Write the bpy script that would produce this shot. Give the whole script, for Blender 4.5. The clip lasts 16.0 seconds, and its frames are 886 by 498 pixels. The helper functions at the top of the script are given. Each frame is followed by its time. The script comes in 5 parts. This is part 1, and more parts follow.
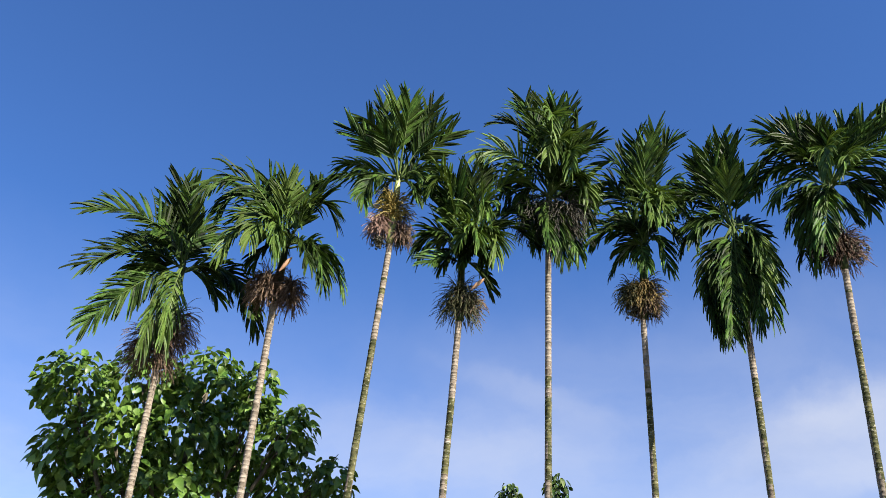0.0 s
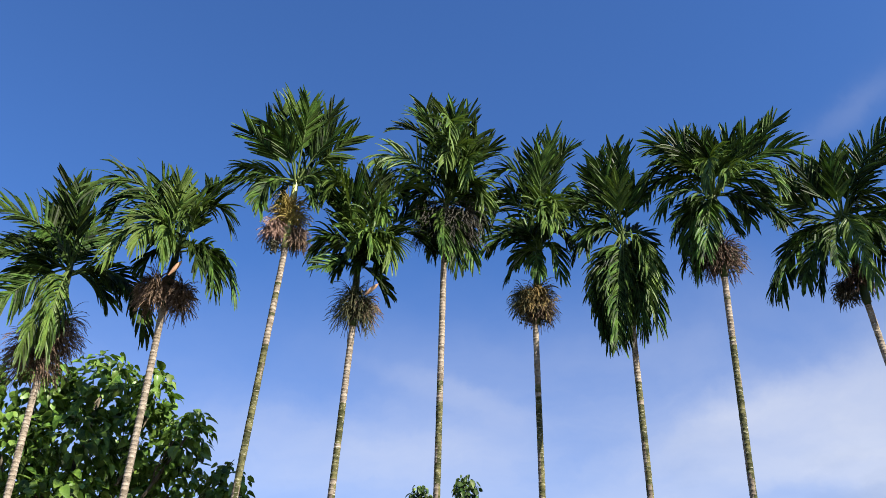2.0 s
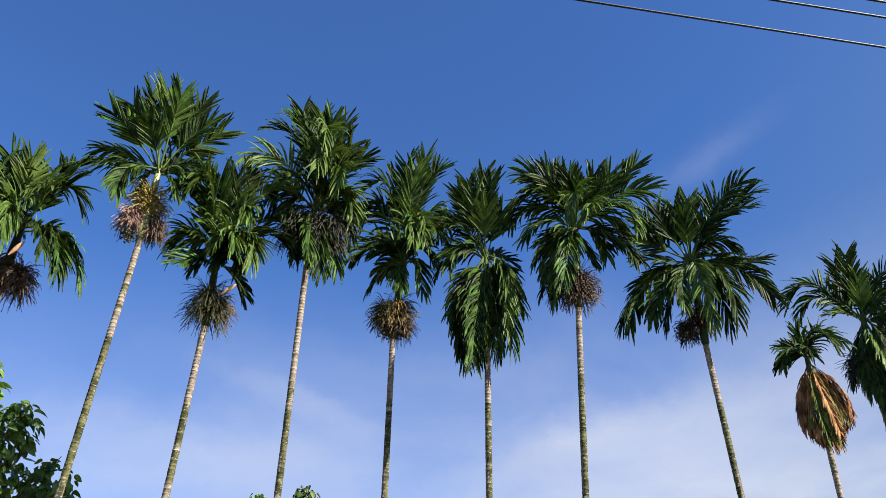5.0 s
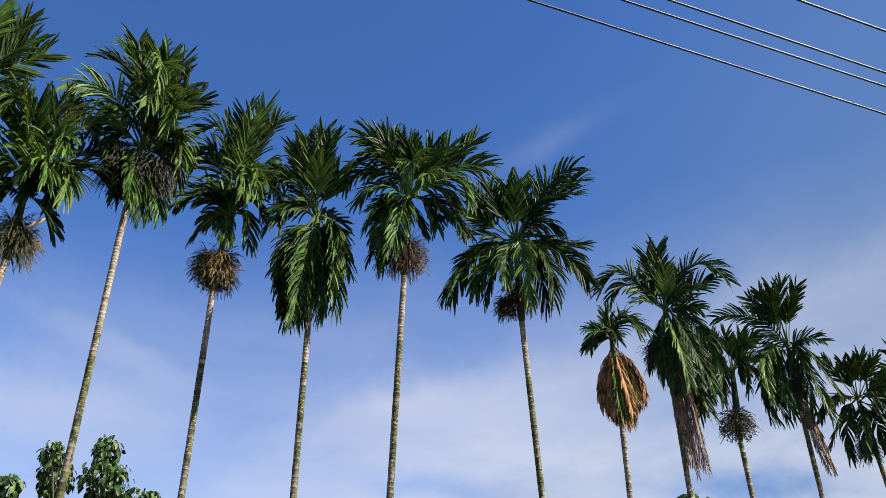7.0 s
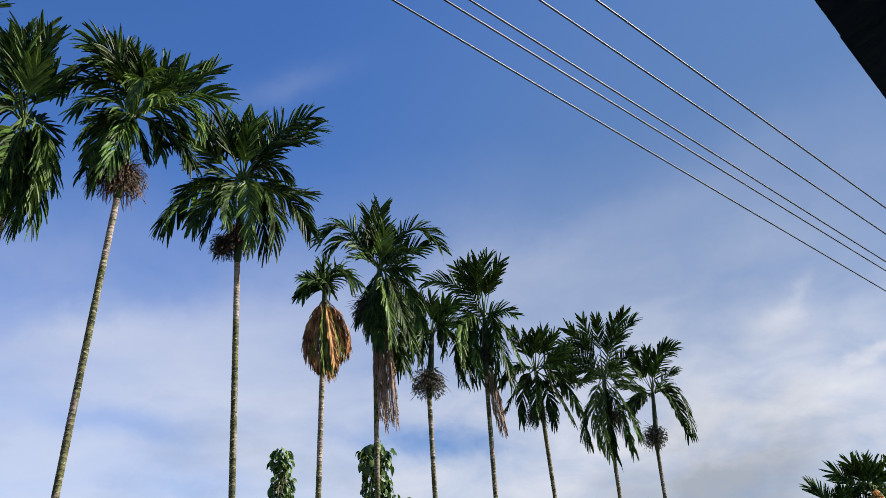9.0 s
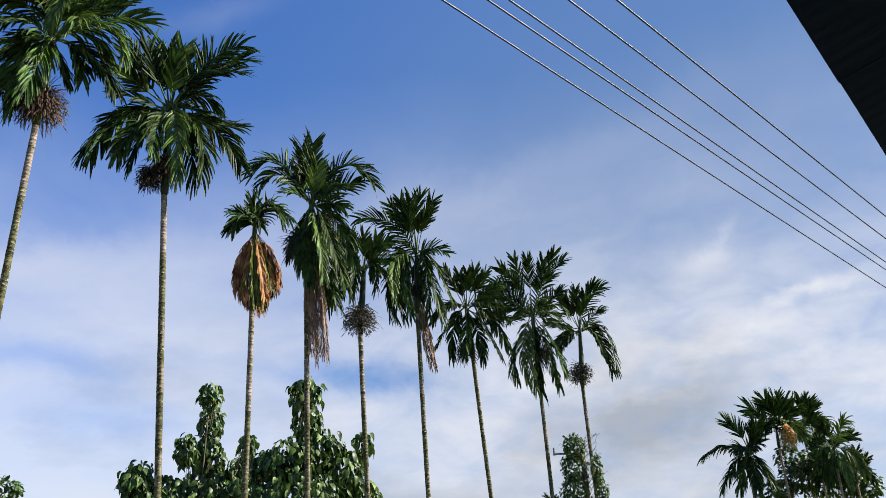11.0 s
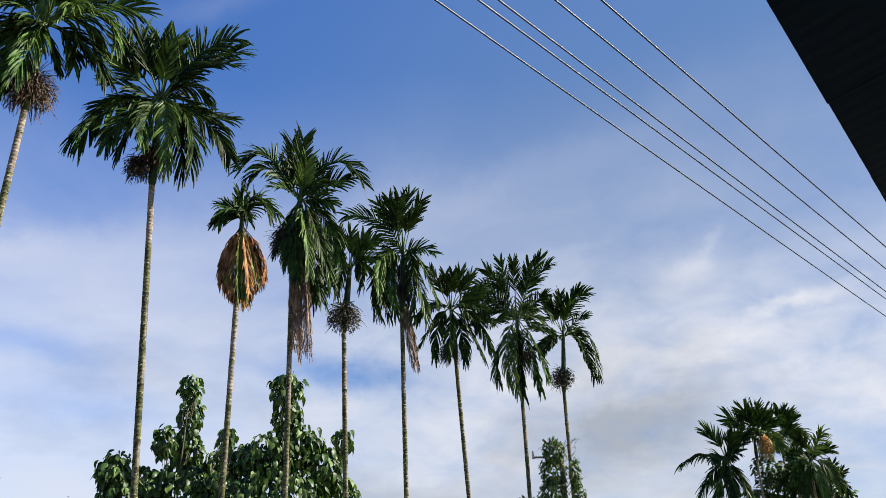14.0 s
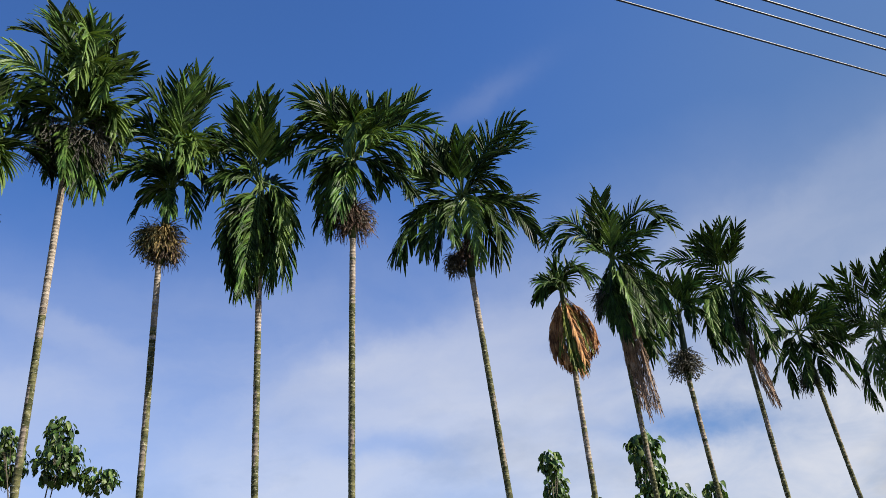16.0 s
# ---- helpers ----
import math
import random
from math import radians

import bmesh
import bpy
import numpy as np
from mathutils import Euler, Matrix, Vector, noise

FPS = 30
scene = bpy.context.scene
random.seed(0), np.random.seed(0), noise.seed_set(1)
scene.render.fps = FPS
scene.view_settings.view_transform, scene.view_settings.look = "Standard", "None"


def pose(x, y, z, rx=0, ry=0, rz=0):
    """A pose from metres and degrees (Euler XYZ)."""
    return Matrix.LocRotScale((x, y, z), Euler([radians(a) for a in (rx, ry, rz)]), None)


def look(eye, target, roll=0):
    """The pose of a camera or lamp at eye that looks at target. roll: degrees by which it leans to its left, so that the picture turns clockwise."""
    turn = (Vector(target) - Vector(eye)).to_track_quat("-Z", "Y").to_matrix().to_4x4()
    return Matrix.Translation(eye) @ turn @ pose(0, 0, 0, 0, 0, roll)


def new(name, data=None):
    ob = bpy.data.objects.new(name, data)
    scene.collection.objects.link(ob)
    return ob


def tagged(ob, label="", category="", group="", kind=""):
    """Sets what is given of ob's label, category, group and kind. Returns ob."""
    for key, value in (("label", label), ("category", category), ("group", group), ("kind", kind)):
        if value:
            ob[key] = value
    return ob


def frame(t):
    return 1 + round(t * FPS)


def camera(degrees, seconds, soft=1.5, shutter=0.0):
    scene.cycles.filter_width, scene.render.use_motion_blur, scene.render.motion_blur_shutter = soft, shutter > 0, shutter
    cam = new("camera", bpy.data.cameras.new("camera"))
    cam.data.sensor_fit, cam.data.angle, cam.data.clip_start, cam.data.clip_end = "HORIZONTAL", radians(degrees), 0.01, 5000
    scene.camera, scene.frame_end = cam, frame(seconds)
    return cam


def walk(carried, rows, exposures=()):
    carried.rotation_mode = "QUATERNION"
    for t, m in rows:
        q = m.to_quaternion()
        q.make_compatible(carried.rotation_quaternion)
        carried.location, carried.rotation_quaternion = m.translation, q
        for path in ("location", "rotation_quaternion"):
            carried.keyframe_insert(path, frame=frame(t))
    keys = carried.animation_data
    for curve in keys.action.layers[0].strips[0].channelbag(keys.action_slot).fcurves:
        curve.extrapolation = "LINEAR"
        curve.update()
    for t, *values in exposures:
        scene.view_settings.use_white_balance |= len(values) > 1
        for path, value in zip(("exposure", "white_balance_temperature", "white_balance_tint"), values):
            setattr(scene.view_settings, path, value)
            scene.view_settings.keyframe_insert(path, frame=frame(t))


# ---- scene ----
EXPOSURES = ((0.0, 1.45), (3.5, 1.45), (6.0, 1.38), (7.0, 1.33), (9.0, 1.30), (10.0, 1.38), (12.5, 1.40), (13.5, 1.40), (15.3, 1.27), (16.0, 1.27))
cam = camera(54.16, 16.0, soft=0.45)
PATH = [
    (0.0, pose(0.000, 0.000, 1.577, 121.985, -2.494, -2.311)),
    (0.5, pose(0.036, -0.057, 1.578, 121.965, -1.879, -3.079)),
    (1.0, pose(0.177, -0.132, 1.583, 121.974, -1.514, -4.111)),
    (1.5, pose(0.408, -0.196, 1.591, 122.145, -1.200, -5.412)),
    (2.0, pose(0.668, -0.226, 1.601, 122.163, -0.366, -6.748)),
    (2.5, pose(0.777, -0.180, 1.609, 122.074, 0.108, -7.235)),
    (3.0, pose(0.701, -0.163, 1.616, 123.600, -0.141, -8.361)),
    (3.5, pose(0.654, -0.208, 1.622, 123.605, -0.083, -9.813)),
    (6.0, pose(0.620, -0.136, 1.638, 122.249, -0.310, -22.720)),
    (6.5, pose(0.699, -0.148, 1.639, 121.603, -0.105, -25.184)),
    (7.0, pose(0.767, -0.182, 1.641, 120.537, 0.882, -29.383)),
    (7.5, pose(0.748, -0.154, 1.637, 119.652, 0.516, -35.467)),
    (8.0, pose(0.702, -0.176, 1.634, 118.365, 1.092, -39.697)),
    (8.5, pose(0.743, -0.175, 1.631, 117.528, 2.369, -44.786)),
    (9.0, pose(0.736, -0.233, 1.630, 116.565, 2.363, -49.217)),
    (9.5, pose(0.755, -0.223, 1.628, 115.530, 2.932, -51.442)),
    (10.0, pose(0.748, -0.225, 1.628, 113.958, 3.496, -52.575)),
    (12.5, pose(0.863, -0.226, 1.640, 111.187, 0.791, -56.831)),
    (13.0, pose(0.852, -0.222, 1.642, 111.060, -0.747, -57.818)),
    (13.5, pose(0.815, -0.219, 1.645, 111.570, 0.053, -58.181)),
    (14.0, pose(0.769, -0.238, 1.649, 112.154, 1.643, -55.224)),
    (14.5, pose(0.773, -0.187, 1.652, 112.569, 4.414, -49.380)),
    (15.0, pose(0.730, -0.152, 1.656, 113.112, 5.173, -44.311)),
    (15.5, pose(0.716, -0.172, 1.660, 115.555, 5.923, -38.257)),
    (16.0, pose(0.708, -0.196, 1.661, 117.670, 5.389, -30.945)),
]
walk(cam, PATH, EXPOSURES)

# ---------- world, sun ----------
SUN_EL, SUN_AZ = 38.0, 138.0          # height; compass turn from +y towards +x
sun_dir = Vector((math.sin(radians(SUN_AZ)) * math.cos(radians(SUN_EL)),
                  math.cos(radians(SUN_AZ)) * math.cos(radians(SUN_EL)), math.sin(radians(SUN_EL))))


def link(tree, a, b):
    tree.links.new(a, b)


def node(tree, kind, **values):
    n = tree.nodes.new(kind)
    for key, v in values.items():
        n.inputs[key.replace("_", " ")].default_value = v
    return n


def maths(tree, op, a, b=0.0, clamp=False):
    n = tree.nodes.new("ShaderNodeMath")
    n.operation, n.use_clamp = op, clamp
    for i, v in enumerate((a, b)):
        if isinstance(v, (int, float)):
            n.inputs[i].default_value = v
        else:
            link(tree, v, n.inputs[i])
    return n.outputs[0]


def blend(tree, fac, a, b):
    n = tree.nodes.new("ShaderNodeMix")
    n.data_type = "RGBA"
    for slot, v in ((0, fac), (6, a), (7, b)):
        if isinstance(v, (int, float)):
            n.inputs[slot].default_value = v
        elif isinstance(v, tuple):
            n.inputs[slot].default_value = (*v, 1.0)
        else:
            link(tree, v, n.inputs[slot])
    return n.outputs[2]


def ramp(tree, value, lo, hi):
    n = tree.nodes.new("ShaderNodeMapRange")
    n.interpolation_type = "SMOOTHSTEP"
    n.inputs[1].default_value, n.inputs[2].default_value = lo, hi
    link(tree, value, n.inputs[0])
    return n.outputs[0]


def make_world():
    w = bpy.data.worlds.new("sky")
    scene.world = w
    w.use_nodes = True
    t = w.node_tree
    t.nodes.clear()
    sky = t.nodes.new("ShaderNodeTexSky")
    sky.sky_type, sky.sun_disc = "NISHITA", False
    sky.sun_elevation, sky.sun_rotation = radians(SUN_EL), radians(SUN_AZ)
    sky.air_density, sky.dust_density, sky.ozone_density = 1.0, 0.15, 5.0
    hsv = node(t, "ShaderNodeHueSaturation", Saturation=SKY_SAT, Value=SKY_VAL)
    hsv.inputs["Hue"].default_value = SKY_HUE
    link(t, sky.outputs[0], hsv.inputs["Color"])
    tint = t.nodes.new("ShaderNodeMix")
    tint.data_type, tint.blend_type = "RGBA", "MULTIPLY"
    tint.inputs[0].default_value, tint.inputs[7].default_value = 1.0, SKY_TINT
    link(t, hsv.outputs[0], tint.inputs[6])
    co = t.nodes.new("ShaderNodeTexCoord")
    sep = t.nodes.new("ShaderNodeSeparateXYZ")
    link(t, co.outputs["Generated"], sep.inputs[0])
    x, y, z = sep.outputs
    # compass turn and height of the direction, in degrees, frayed by noise
    turn = maths(t, "MULTIPLY", maths(t, "ARCTAN2", x, y), 57.2958)
    rise = maths(t, "MULTIPLY", maths(t, "ARCSINE", z), 57.2958)
    fray = node(t, "ShaderNodeTexNoise", Scale=5.0, Detail=8.0, Roughness=0.60)
    link(t, co.outputs["Generated"], fray.inputs["Vector"])
    split = t.nodes.new("ShaderNodeSeparateColor")
    link(t, fray.outputs["Color"], split.inputs[0])
    turn = maths(t, "ADD", turn, maths(t, "MULTIPLY", maths(t, "SUBTRACT", split.outputs[0], 0.5), 11.0))
    rise = maths(t, "ADD", rise, maths(t, "MULTIPLY", maths(t, "SUBTRACT", split.outputs[1], 0.5), 6.0))
    # streaks drawn out along the wind, finer grain in them
    flat = t.nodes.new("ShaderNodeCombineXYZ")
    link(t, maths(t, "MULTIPLY", maths(t, "ADD", turn, maths(t, "MULTIPLY", rise, 0.9)), 0.045), flat.inputs[0])
    link(t, maths(t, "MULTIPLY", maths(t, "SUBTRACT", rise, maths(t, "MULTIPLY", turn, 0.16)), 0.13), flat.inputs[1])
    streak = node(t, "ShaderNodeTexNoise", Scale=1.0, Detail=7.0, Roughness=0.55, Distortion=0.25)
    link(t, flat.outputs[0], streak.inputs["Vector"])
    puff = node(t, "ShaderNodeTexNoise", Scale=6.0, Detail=9.0, Roughness=0.58)
    wrap = t.nodes.new("ShaderNodeCombineXYZ")
    for i, v in enumerate((x, y, maths(t, "MULTIPLY", z, 2.2))):
        link(t, v, wrap.inputs[i])
    curd = node(t, "ShaderNodeTexNoise", Scale=13.0, Detail=7.0, Roughness=0.55, Distortion=0.4)
    for n in (puff, curd):
        link(t, wrap.outputs[0], n.inputs["Vector"])

    def patch(at, up, long, wide, tilt, amount):
        """A soft drawn-out patch of cloud in that direction."""
        c, s_ = math.cos(radians(tilt)), math.sin(radians(tilt))
        k = math.cos(radians(up))
        du = maths(t, "MULTIPLY", maths(t, "SUBTRACT", turn, at), k)
        dv = maths(t, "SUBTRACT", rise, up)
        u = maths(t, "ADD", maths(t, "MULTIPLY", du, c / long), maths(t, "MULTIPLY", dv, s_ / long))
        v = maths(t, "ADD", maths(t, "MULTIPLY", du, -s_ / wide), maths(t, "MULTIPLY", dv, c / wide))
        r = maths(t, "ADD", maths(t, "MULTIPLY", u, u), maths(t, "MULTIPLY", v, v))
        return maths(t, "MULTIPLY", maths(t, "POWER", 2.71828, maths(t, "MULTIPLY", r, -1.0)), amount)

    # the sheet of cloud thickens towards the horizon and towards the sun's side
    top = maths(t, "ADD", 32.0, maths(t, "MULTIPLY", maths(t, "MAXIMUM", turn, -20.0), 0.03))
    deep = maths(t, "DIVIDE", maths(t, "SUBTRACT", top, rise), maths(t, "SUBTRACT", top, 13.0))
    deep = maths(t, "POWER", maths(t, "MINIMUM", maths(t, "MAXIMUM", deep, 0.0), 1.0), 1.5)
    cover = maths(t, "MULTIPLY", deep, maths(t, "ADD", 0.40, maths(t, "MULTIPLY", ramp(t, turn, -12.0, 30.0), 0.34)))
    lively = maths(t, "MULTIPLY", ramp(t, cover, 0.0, 0.35), 0.75)
    cover = maths(t, "ADD", cover, maths(t, "MULTIPLY", maths(t, "SUBTRACT", streak.outputs[0], 0.5), lively))
    for row in CLOUDS:
        cover = maths(t, "ADD", cover, patch(*row))
    heaped = maths(t, "MULTIPLY", ramp(t, rise, 24.0, 13.0), ramp(t, turn, 30.0, 62.0))
    lumps = maths(t, "SUBTRACT", maths(t, "ADD", maths(t, "MULTIPLY", curd.outputs[0], 0.6), maths(t, "MULTIPLY", puff.outputs[0], 0.4)), 0.5)
    cover = maths(t, "ADD", cover, maths(t, "MULTIPLY", maths(t, "MULTIPLY", lumps, 1.7), heaped))
    cover = maths(t, "MAXIMUM", maths(t, "MINIMUM", cover, 0.97), 0.0)
    # thick grey bases low down, bright heads above them
    dull = maths(t, "MULTIPLY", maths(t, "SUBTRACT", puff.outputs[0], 0.5), maths(t, "MULTIPLY", ramp(t, rise, 22.0, 12.0), 2.4))
    for row in GREY_BASES:
        dull = maths(t, "ADD", dull, patch(*row))
    dull = maths(t, "MAXIMUM", maths(t, "MINIMUM", dull, 1.0), 0.0)
    cloud = blend(t, dull, CLOUD_LIGHT, CLOUD_DARK)
    # a thin grey veil high up on the sun's side
    grey = maths(t, "MULTIPLY", ramp(t, x, 0.45, 0.90), VEIL)
    colour = blend(t, cover, blend(t, grey, tint.outputs[2], VEIL_COLOUR), cloud)
    bg = node(t, "ShaderNodeBackground", Strength=SKY_STRENGTH)
    out = t.nodes.new("ShaderNodeOutputWorld")
    link(t, colour, bg.inputs[0])
    link(t, bg.outputs[0], out.inputs[0])


SKY_STRENGTH, SKY_SAT, SKY_VAL, SKY_HUE = 0.05, 1.0, 1.02, 0.5
SKY_TINT = (0.70, 1.0, 1.43, 1.0)
CLOUD_DARK, CLOUD_LIGHT = (3.3, 3.6, 4.15), (6.15, 6.3, 6.85)
VEIL, VEIL_COLOUR = 0.60, (1.27, 1.93, 2.75)
# turn, height, half length, half width, tilt, amount
CLOUDS = [
    (0, 18.5, 9, 2.4, 3, 0.22), (15, 19, 4, 2.5, 20, -0.16), (26.5, 20.3, 4, 1.3, 15, 0.22),
    (38, 21.0, 10, 3, 8, 0.20), (37.6, 37, 4, 1.0, 16, 0.09), (28, 14.6, 6, 1.3, -12, -0.26),
    (49.9, 13.6, 4.5, 1.0, -3, -0.55), (33, 11.5, 5, 0.9, 0, -0.18), (8, 22.5, 5, 0.8, -15, 0.12),
    (72.7, 19.2, 2.4, 0.9, 22, 0.24), (74.4, 21.0, 1.5, 0.35, 50, 0.12), (79.5, 16.4, 3.5, 0.5, 8, 0.40),
    (73, 14.2, 8, 1.0, 6, 0.24), (60, 26, 14, 1.6, 14, 0.12), (-25, 16, 7, 2, 0, 0.06), (81.5, 8.6, 3.0, 0.9, -10, -0.18)]
GREY_BASES = [(69, 10.3, 7, 1.9, 14, 0.75), (58, 6.5, 16, 2.2, 0, 0.45), (77, 6.5, 8, 2.0, 5, 0.35), (30, 14.0, 8, 2.5, -8, 0.25)]
make_world()
lamp = bpy.data.lights.new("sun", "SUN")
lamp.energy, lamp.angle, lamp.color = 5.0, radians(0.6), (1.0, 0.93, 0.80)
sun = new("sun", lamp)
sun.matrix_world = look(sun_dir * 60, (0, 0, 0))


# ---------- materials ----------
def material(name, base, second, scale=6.0, rough=0.55, bump=0.15, spread=0.12, fine=60.0, stretch=(1, 1, 1), through_light=0.0, glow=None, metal=0.0, specular=0.4, skew=1.0):
    m = bpy.data.materials.new(name)
    m.use_nodes = True
    t = m.node_tree
    t.nodes.clear()
    co = t.nodes.new("ShaderNodeTexCoord")
    mp = t.nodes.new("ShaderNodeMapping")
    mp.inputs["Scale"].default_value = stretch
    link(t, co.outputs["Object"], mp.inputs[0])
    n1 = node(t, "ShaderNodeTexNoise", Scale=scale, Detail=5.0, Roughness=0.6)
    n2 = node(t, "ShaderNodeTexNoise", Scale=fine, Detail=3.0, Roughness=0.6)
    link(t, mp.outputs[0], n1.inputs["Vector"])
    link(t, mp.outputs[0], n2.inputs["Vector"])
    fac = maths(t, "ADD", maths(t, "MULTIPLY", n1.outputs[0], 0.7), maths(t, "MULTIPLY", n2.outputs[0], 0.3))
    col = blend(t, ramp(t, fac, 0.36, 0.64), base, second)
    geo = t.nodes.new("ShaderNodeNewGeometry")
    info = t.nodes.new("ShaderNodeObjectInfo")
    rnd = maths(t, "ADD", maths(t, "MULTIPLY", geo.outputs["Random Per Island"], 0.6), maths(t, "MULTIPLY", info.outputs["Random"], 0.4))
    hs = node(t, "ShaderNodeHueSaturation")
    link(t, maths(t, "ADD", maths(t, "MULTIPLY", maths(t, "POWER", rnd, skew), 2 * spread), 1.0 - spread), hs.inputs["Value"])
    link(t, maths(t, "ADD", maths(t, "MULTIPLY", rnd, spread * 0.06), 0.5 - spread * 0.03), hs.inputs["Hue"])
    link(t, col, hs.inputs["Color"])
    p = node(t, "ShaderNodeBsdfPrincipled", Roughness=rough, Metallic=metal)
    p.inputs["Specular IOR Level"].default_value = specular
    link(t, hs.outputs[0], p.inputs["Base Color"])
    link(t, maths(t, "ADD", maths(t, "MULTIPLY", n2.outputs[0], 0.25), rough - 0.12), p.inputs["Roughness"])
    if bump:
        b = node(t, "ShaderNodeBump", Strength=bump, Distance=0.01)
        link(t, n2.outputs[0], b.inputs["Height"])
        link(t, b.outputs[0], p.inputs["Normal"])
    shader = p.outputs[0]
    if through_light:
        tr = t.nodes.new("ShaderNodeBsdfTranslucent")
        link(t, blend(t, 0.45, hs.outputs[0], glow or base), tr.inputs[0])
        mx = t.nodes.new("ShaderNodeMixShader")
        mx.inputs[0].default_value = through_light
        link(t, shader, mx.inputs[1])
        link(t, tr.outputs[0], mx.inputs[2])
        shader = mx.outputs[0]
    out = t.nodes.new("ShaderNodeOutputMaterial")
    link(t, shader, out.inputs[0])
    return m


# wide dark-to-light spread puts shaded and sunlit leaflets into the colour
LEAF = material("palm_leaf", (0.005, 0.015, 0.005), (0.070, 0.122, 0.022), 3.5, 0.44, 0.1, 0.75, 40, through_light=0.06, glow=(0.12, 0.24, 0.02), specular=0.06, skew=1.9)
# yellow-green of young fronds, lightened to paint sunlight on the lit ones
LEAF_YOUNG_LIT = material("palm_leaf_young_lit", (0.024, 0.052, 0.010), (0.098, 0.150, 0.030), 2.5, 0.44, 0.1, 0.5, 40, through_light=0.12, glow=(0.2, 0.32, 0.03), specular=0.12)
LEAF_YELLOW = material("palm_leaf_yellowing", (0.060, 0.085, 0.014), (0.175, 0.185, 0.035), 2.5, 0.5, 0.1, 0.45, 40, through_light=0.15, specular=0.1)
LEAF_RUST = material("palm_leaf_rusty", (0.11, 0.048, 0.020), (0.40, 0.20, 0.085), 3.0, 0.7, 0.2, 0.5, 40, through_light=0.10, specular=0.1)
LEAF_DRY = material("palm_leaf_dry", (0.13, 0.088, 0.064), (0.36, 0.25, 0.18), 3.0, 0.75, 0.2, 0.4, 40, through_light=0.08, specular=0.1)
RACHIS = material("leaf_stalk", (0.045, 0.075, 0.018), (0.085, 0.115, 0.035), 4.0, 0.55, 0.1, 0.2, specular=0.08)
# green darkened in its colour for the shade of the overhanging fronds
SHAFT = material("crownshaft_green_shaded", (0.018, 0.030, 0.010), (0.045, 0.060, 0.020), 3.0, 0.45, 0.1, 0.15, 30, (1, 1, 0.15), specular=0.15)
SHAFT_PALE = material("crownshaft_pale", (0.30, 0.36, 0.10), (0.42, 0.44, 0.16), 3.0, 0.4, 0.1, 0.15, 30, (1, 1, 0.15))


def bark(name, base, second, fleck, amount, scale=5.0):
    """Mottled trunk skin: two tones in patches, crusts of lichen and dark pits in short level dashes."""
    m = bpy.data.materials.new(name)
    m.use_nodes = True
    t = m.node_tree
    t.nodes.clear()
    geo = t.nodes.new("ShaderNodeNewGeometry")
    low = t.nodes.new("ShaderNodeMapping")
    low.inputs["Scale"].default_value = (1.0, 1.0, 2.6)
    link(t, geo.outputs["Position"], low.inputs[0])
    n1 = node(t, "ShaderNodeTexNoise", Scale=scale, Detail=5.0, Roughness=0.65)
    n2 = node(t, "ShaderNodeTexNoise", Scale=11.0, Detail=3.0, Roughness=0.6)
    n3 = node(t, "ShaderNodeTexNoise", Scale=17.0, Detail=2.0, Roughness=0.5)
    link(t, geo.outputs["Position"], n1.inputs["Vector"])
    for n in (n2, n3):
        link(t, low.outputs[0], n.inputs["Vector"])
    col = blend(t, ramp(t, n1.outputs[0], 0.40, 0.60), base, second)
    col = blend(t, maths(t, "MULTIPLY", ramp(t, n3.outputs[0], 0.40, 0.30), 0.75), col, (0.02, 0.018, 0.01))
    col = blend(t, ramp(t, n2.outputs[0], 0.66 - amount, 0.70 - amount), col, fleck)
    p = node(t, "ShaderNodeBsdfPrincipled", Roughness=0.85)
    p.inputs["Specular IOR Level"].default_value = 0.2
    link(t, col, p.inputs["Base Color"])
    b = node(t, "ShaderNodeBump", Strength=0.6, Distance=0.012)
    link(t, n2.outputs[0], b.inputs["Height"])
    link(t, b.outputs[0], p.inputs["Normal"])
    out = t.nodes.new("ShaderNodeOutputMaterial")
    link(t, p.outputs[0], out.inputs[0])
    return m


BARK = bark("palm_bark_pale", (0.15, 0.12, 0.09), (0.27, 0.225, 0.18), (0.34, 0.31, 0.26), 0.06, 7.0)
MOSS = bark("palm_bark_mossy", (0.030, 0.034, 0.011), (0.110, 0.104, 0.044), (0.27, 0.26, 0.19), 0.05)
# darker rings: shade in the groove at each leaf scar, painted as colour
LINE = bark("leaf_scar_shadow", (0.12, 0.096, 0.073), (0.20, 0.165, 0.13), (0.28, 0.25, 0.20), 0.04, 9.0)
SCAR = bark("leaf_scar_ring", (0.07, 0.065, 0.034), (0.15, 0.135, 0.08), (0.36, 0.34, 0.27), 0.13, 9.0)
TWIG = material("flower_twig_brown", (0.050, 0.033, 0.024), (0.155, 0.105, 0.076), 8.0, 0.8, 0.2, 0.5, specular=0.1)
TWIG_DARK = material("flower_twig_dark", (0.016, 0.016, 0.010), (0.042, 0.037, 0.022), 8.0, 0.75, 0.2, 0.5)
TWIG_OCHRE = material("flower_twig_ochre", (0.15, 0.11, 0.035), (0.27, 0.21, 0.065), 8.0, 0.7, 0.2, 0.4, specular=0.1)
TWIG_OLIVE = material("flower_twig_olive", (0.036, 0.042, 0.020), (0.085, 0.085, 0.042), 8.0, 0.7, 0.2, 0.4, specular=0.1)
TWIG_PINK = material("flower_twig_pinkish", (0.14, 0.085, 0.068), (0.25, 0.16, 0.13), 8.0, 0.7, 0.2, 0.3, specular=0.1)
TWIG_TAN = material("flower_twig_tan", (0.10, 0.074, 0.028), (0.235, 0.175, 0.066), 8.0, 0.7, 0.2, 0.4, specular=0.1)
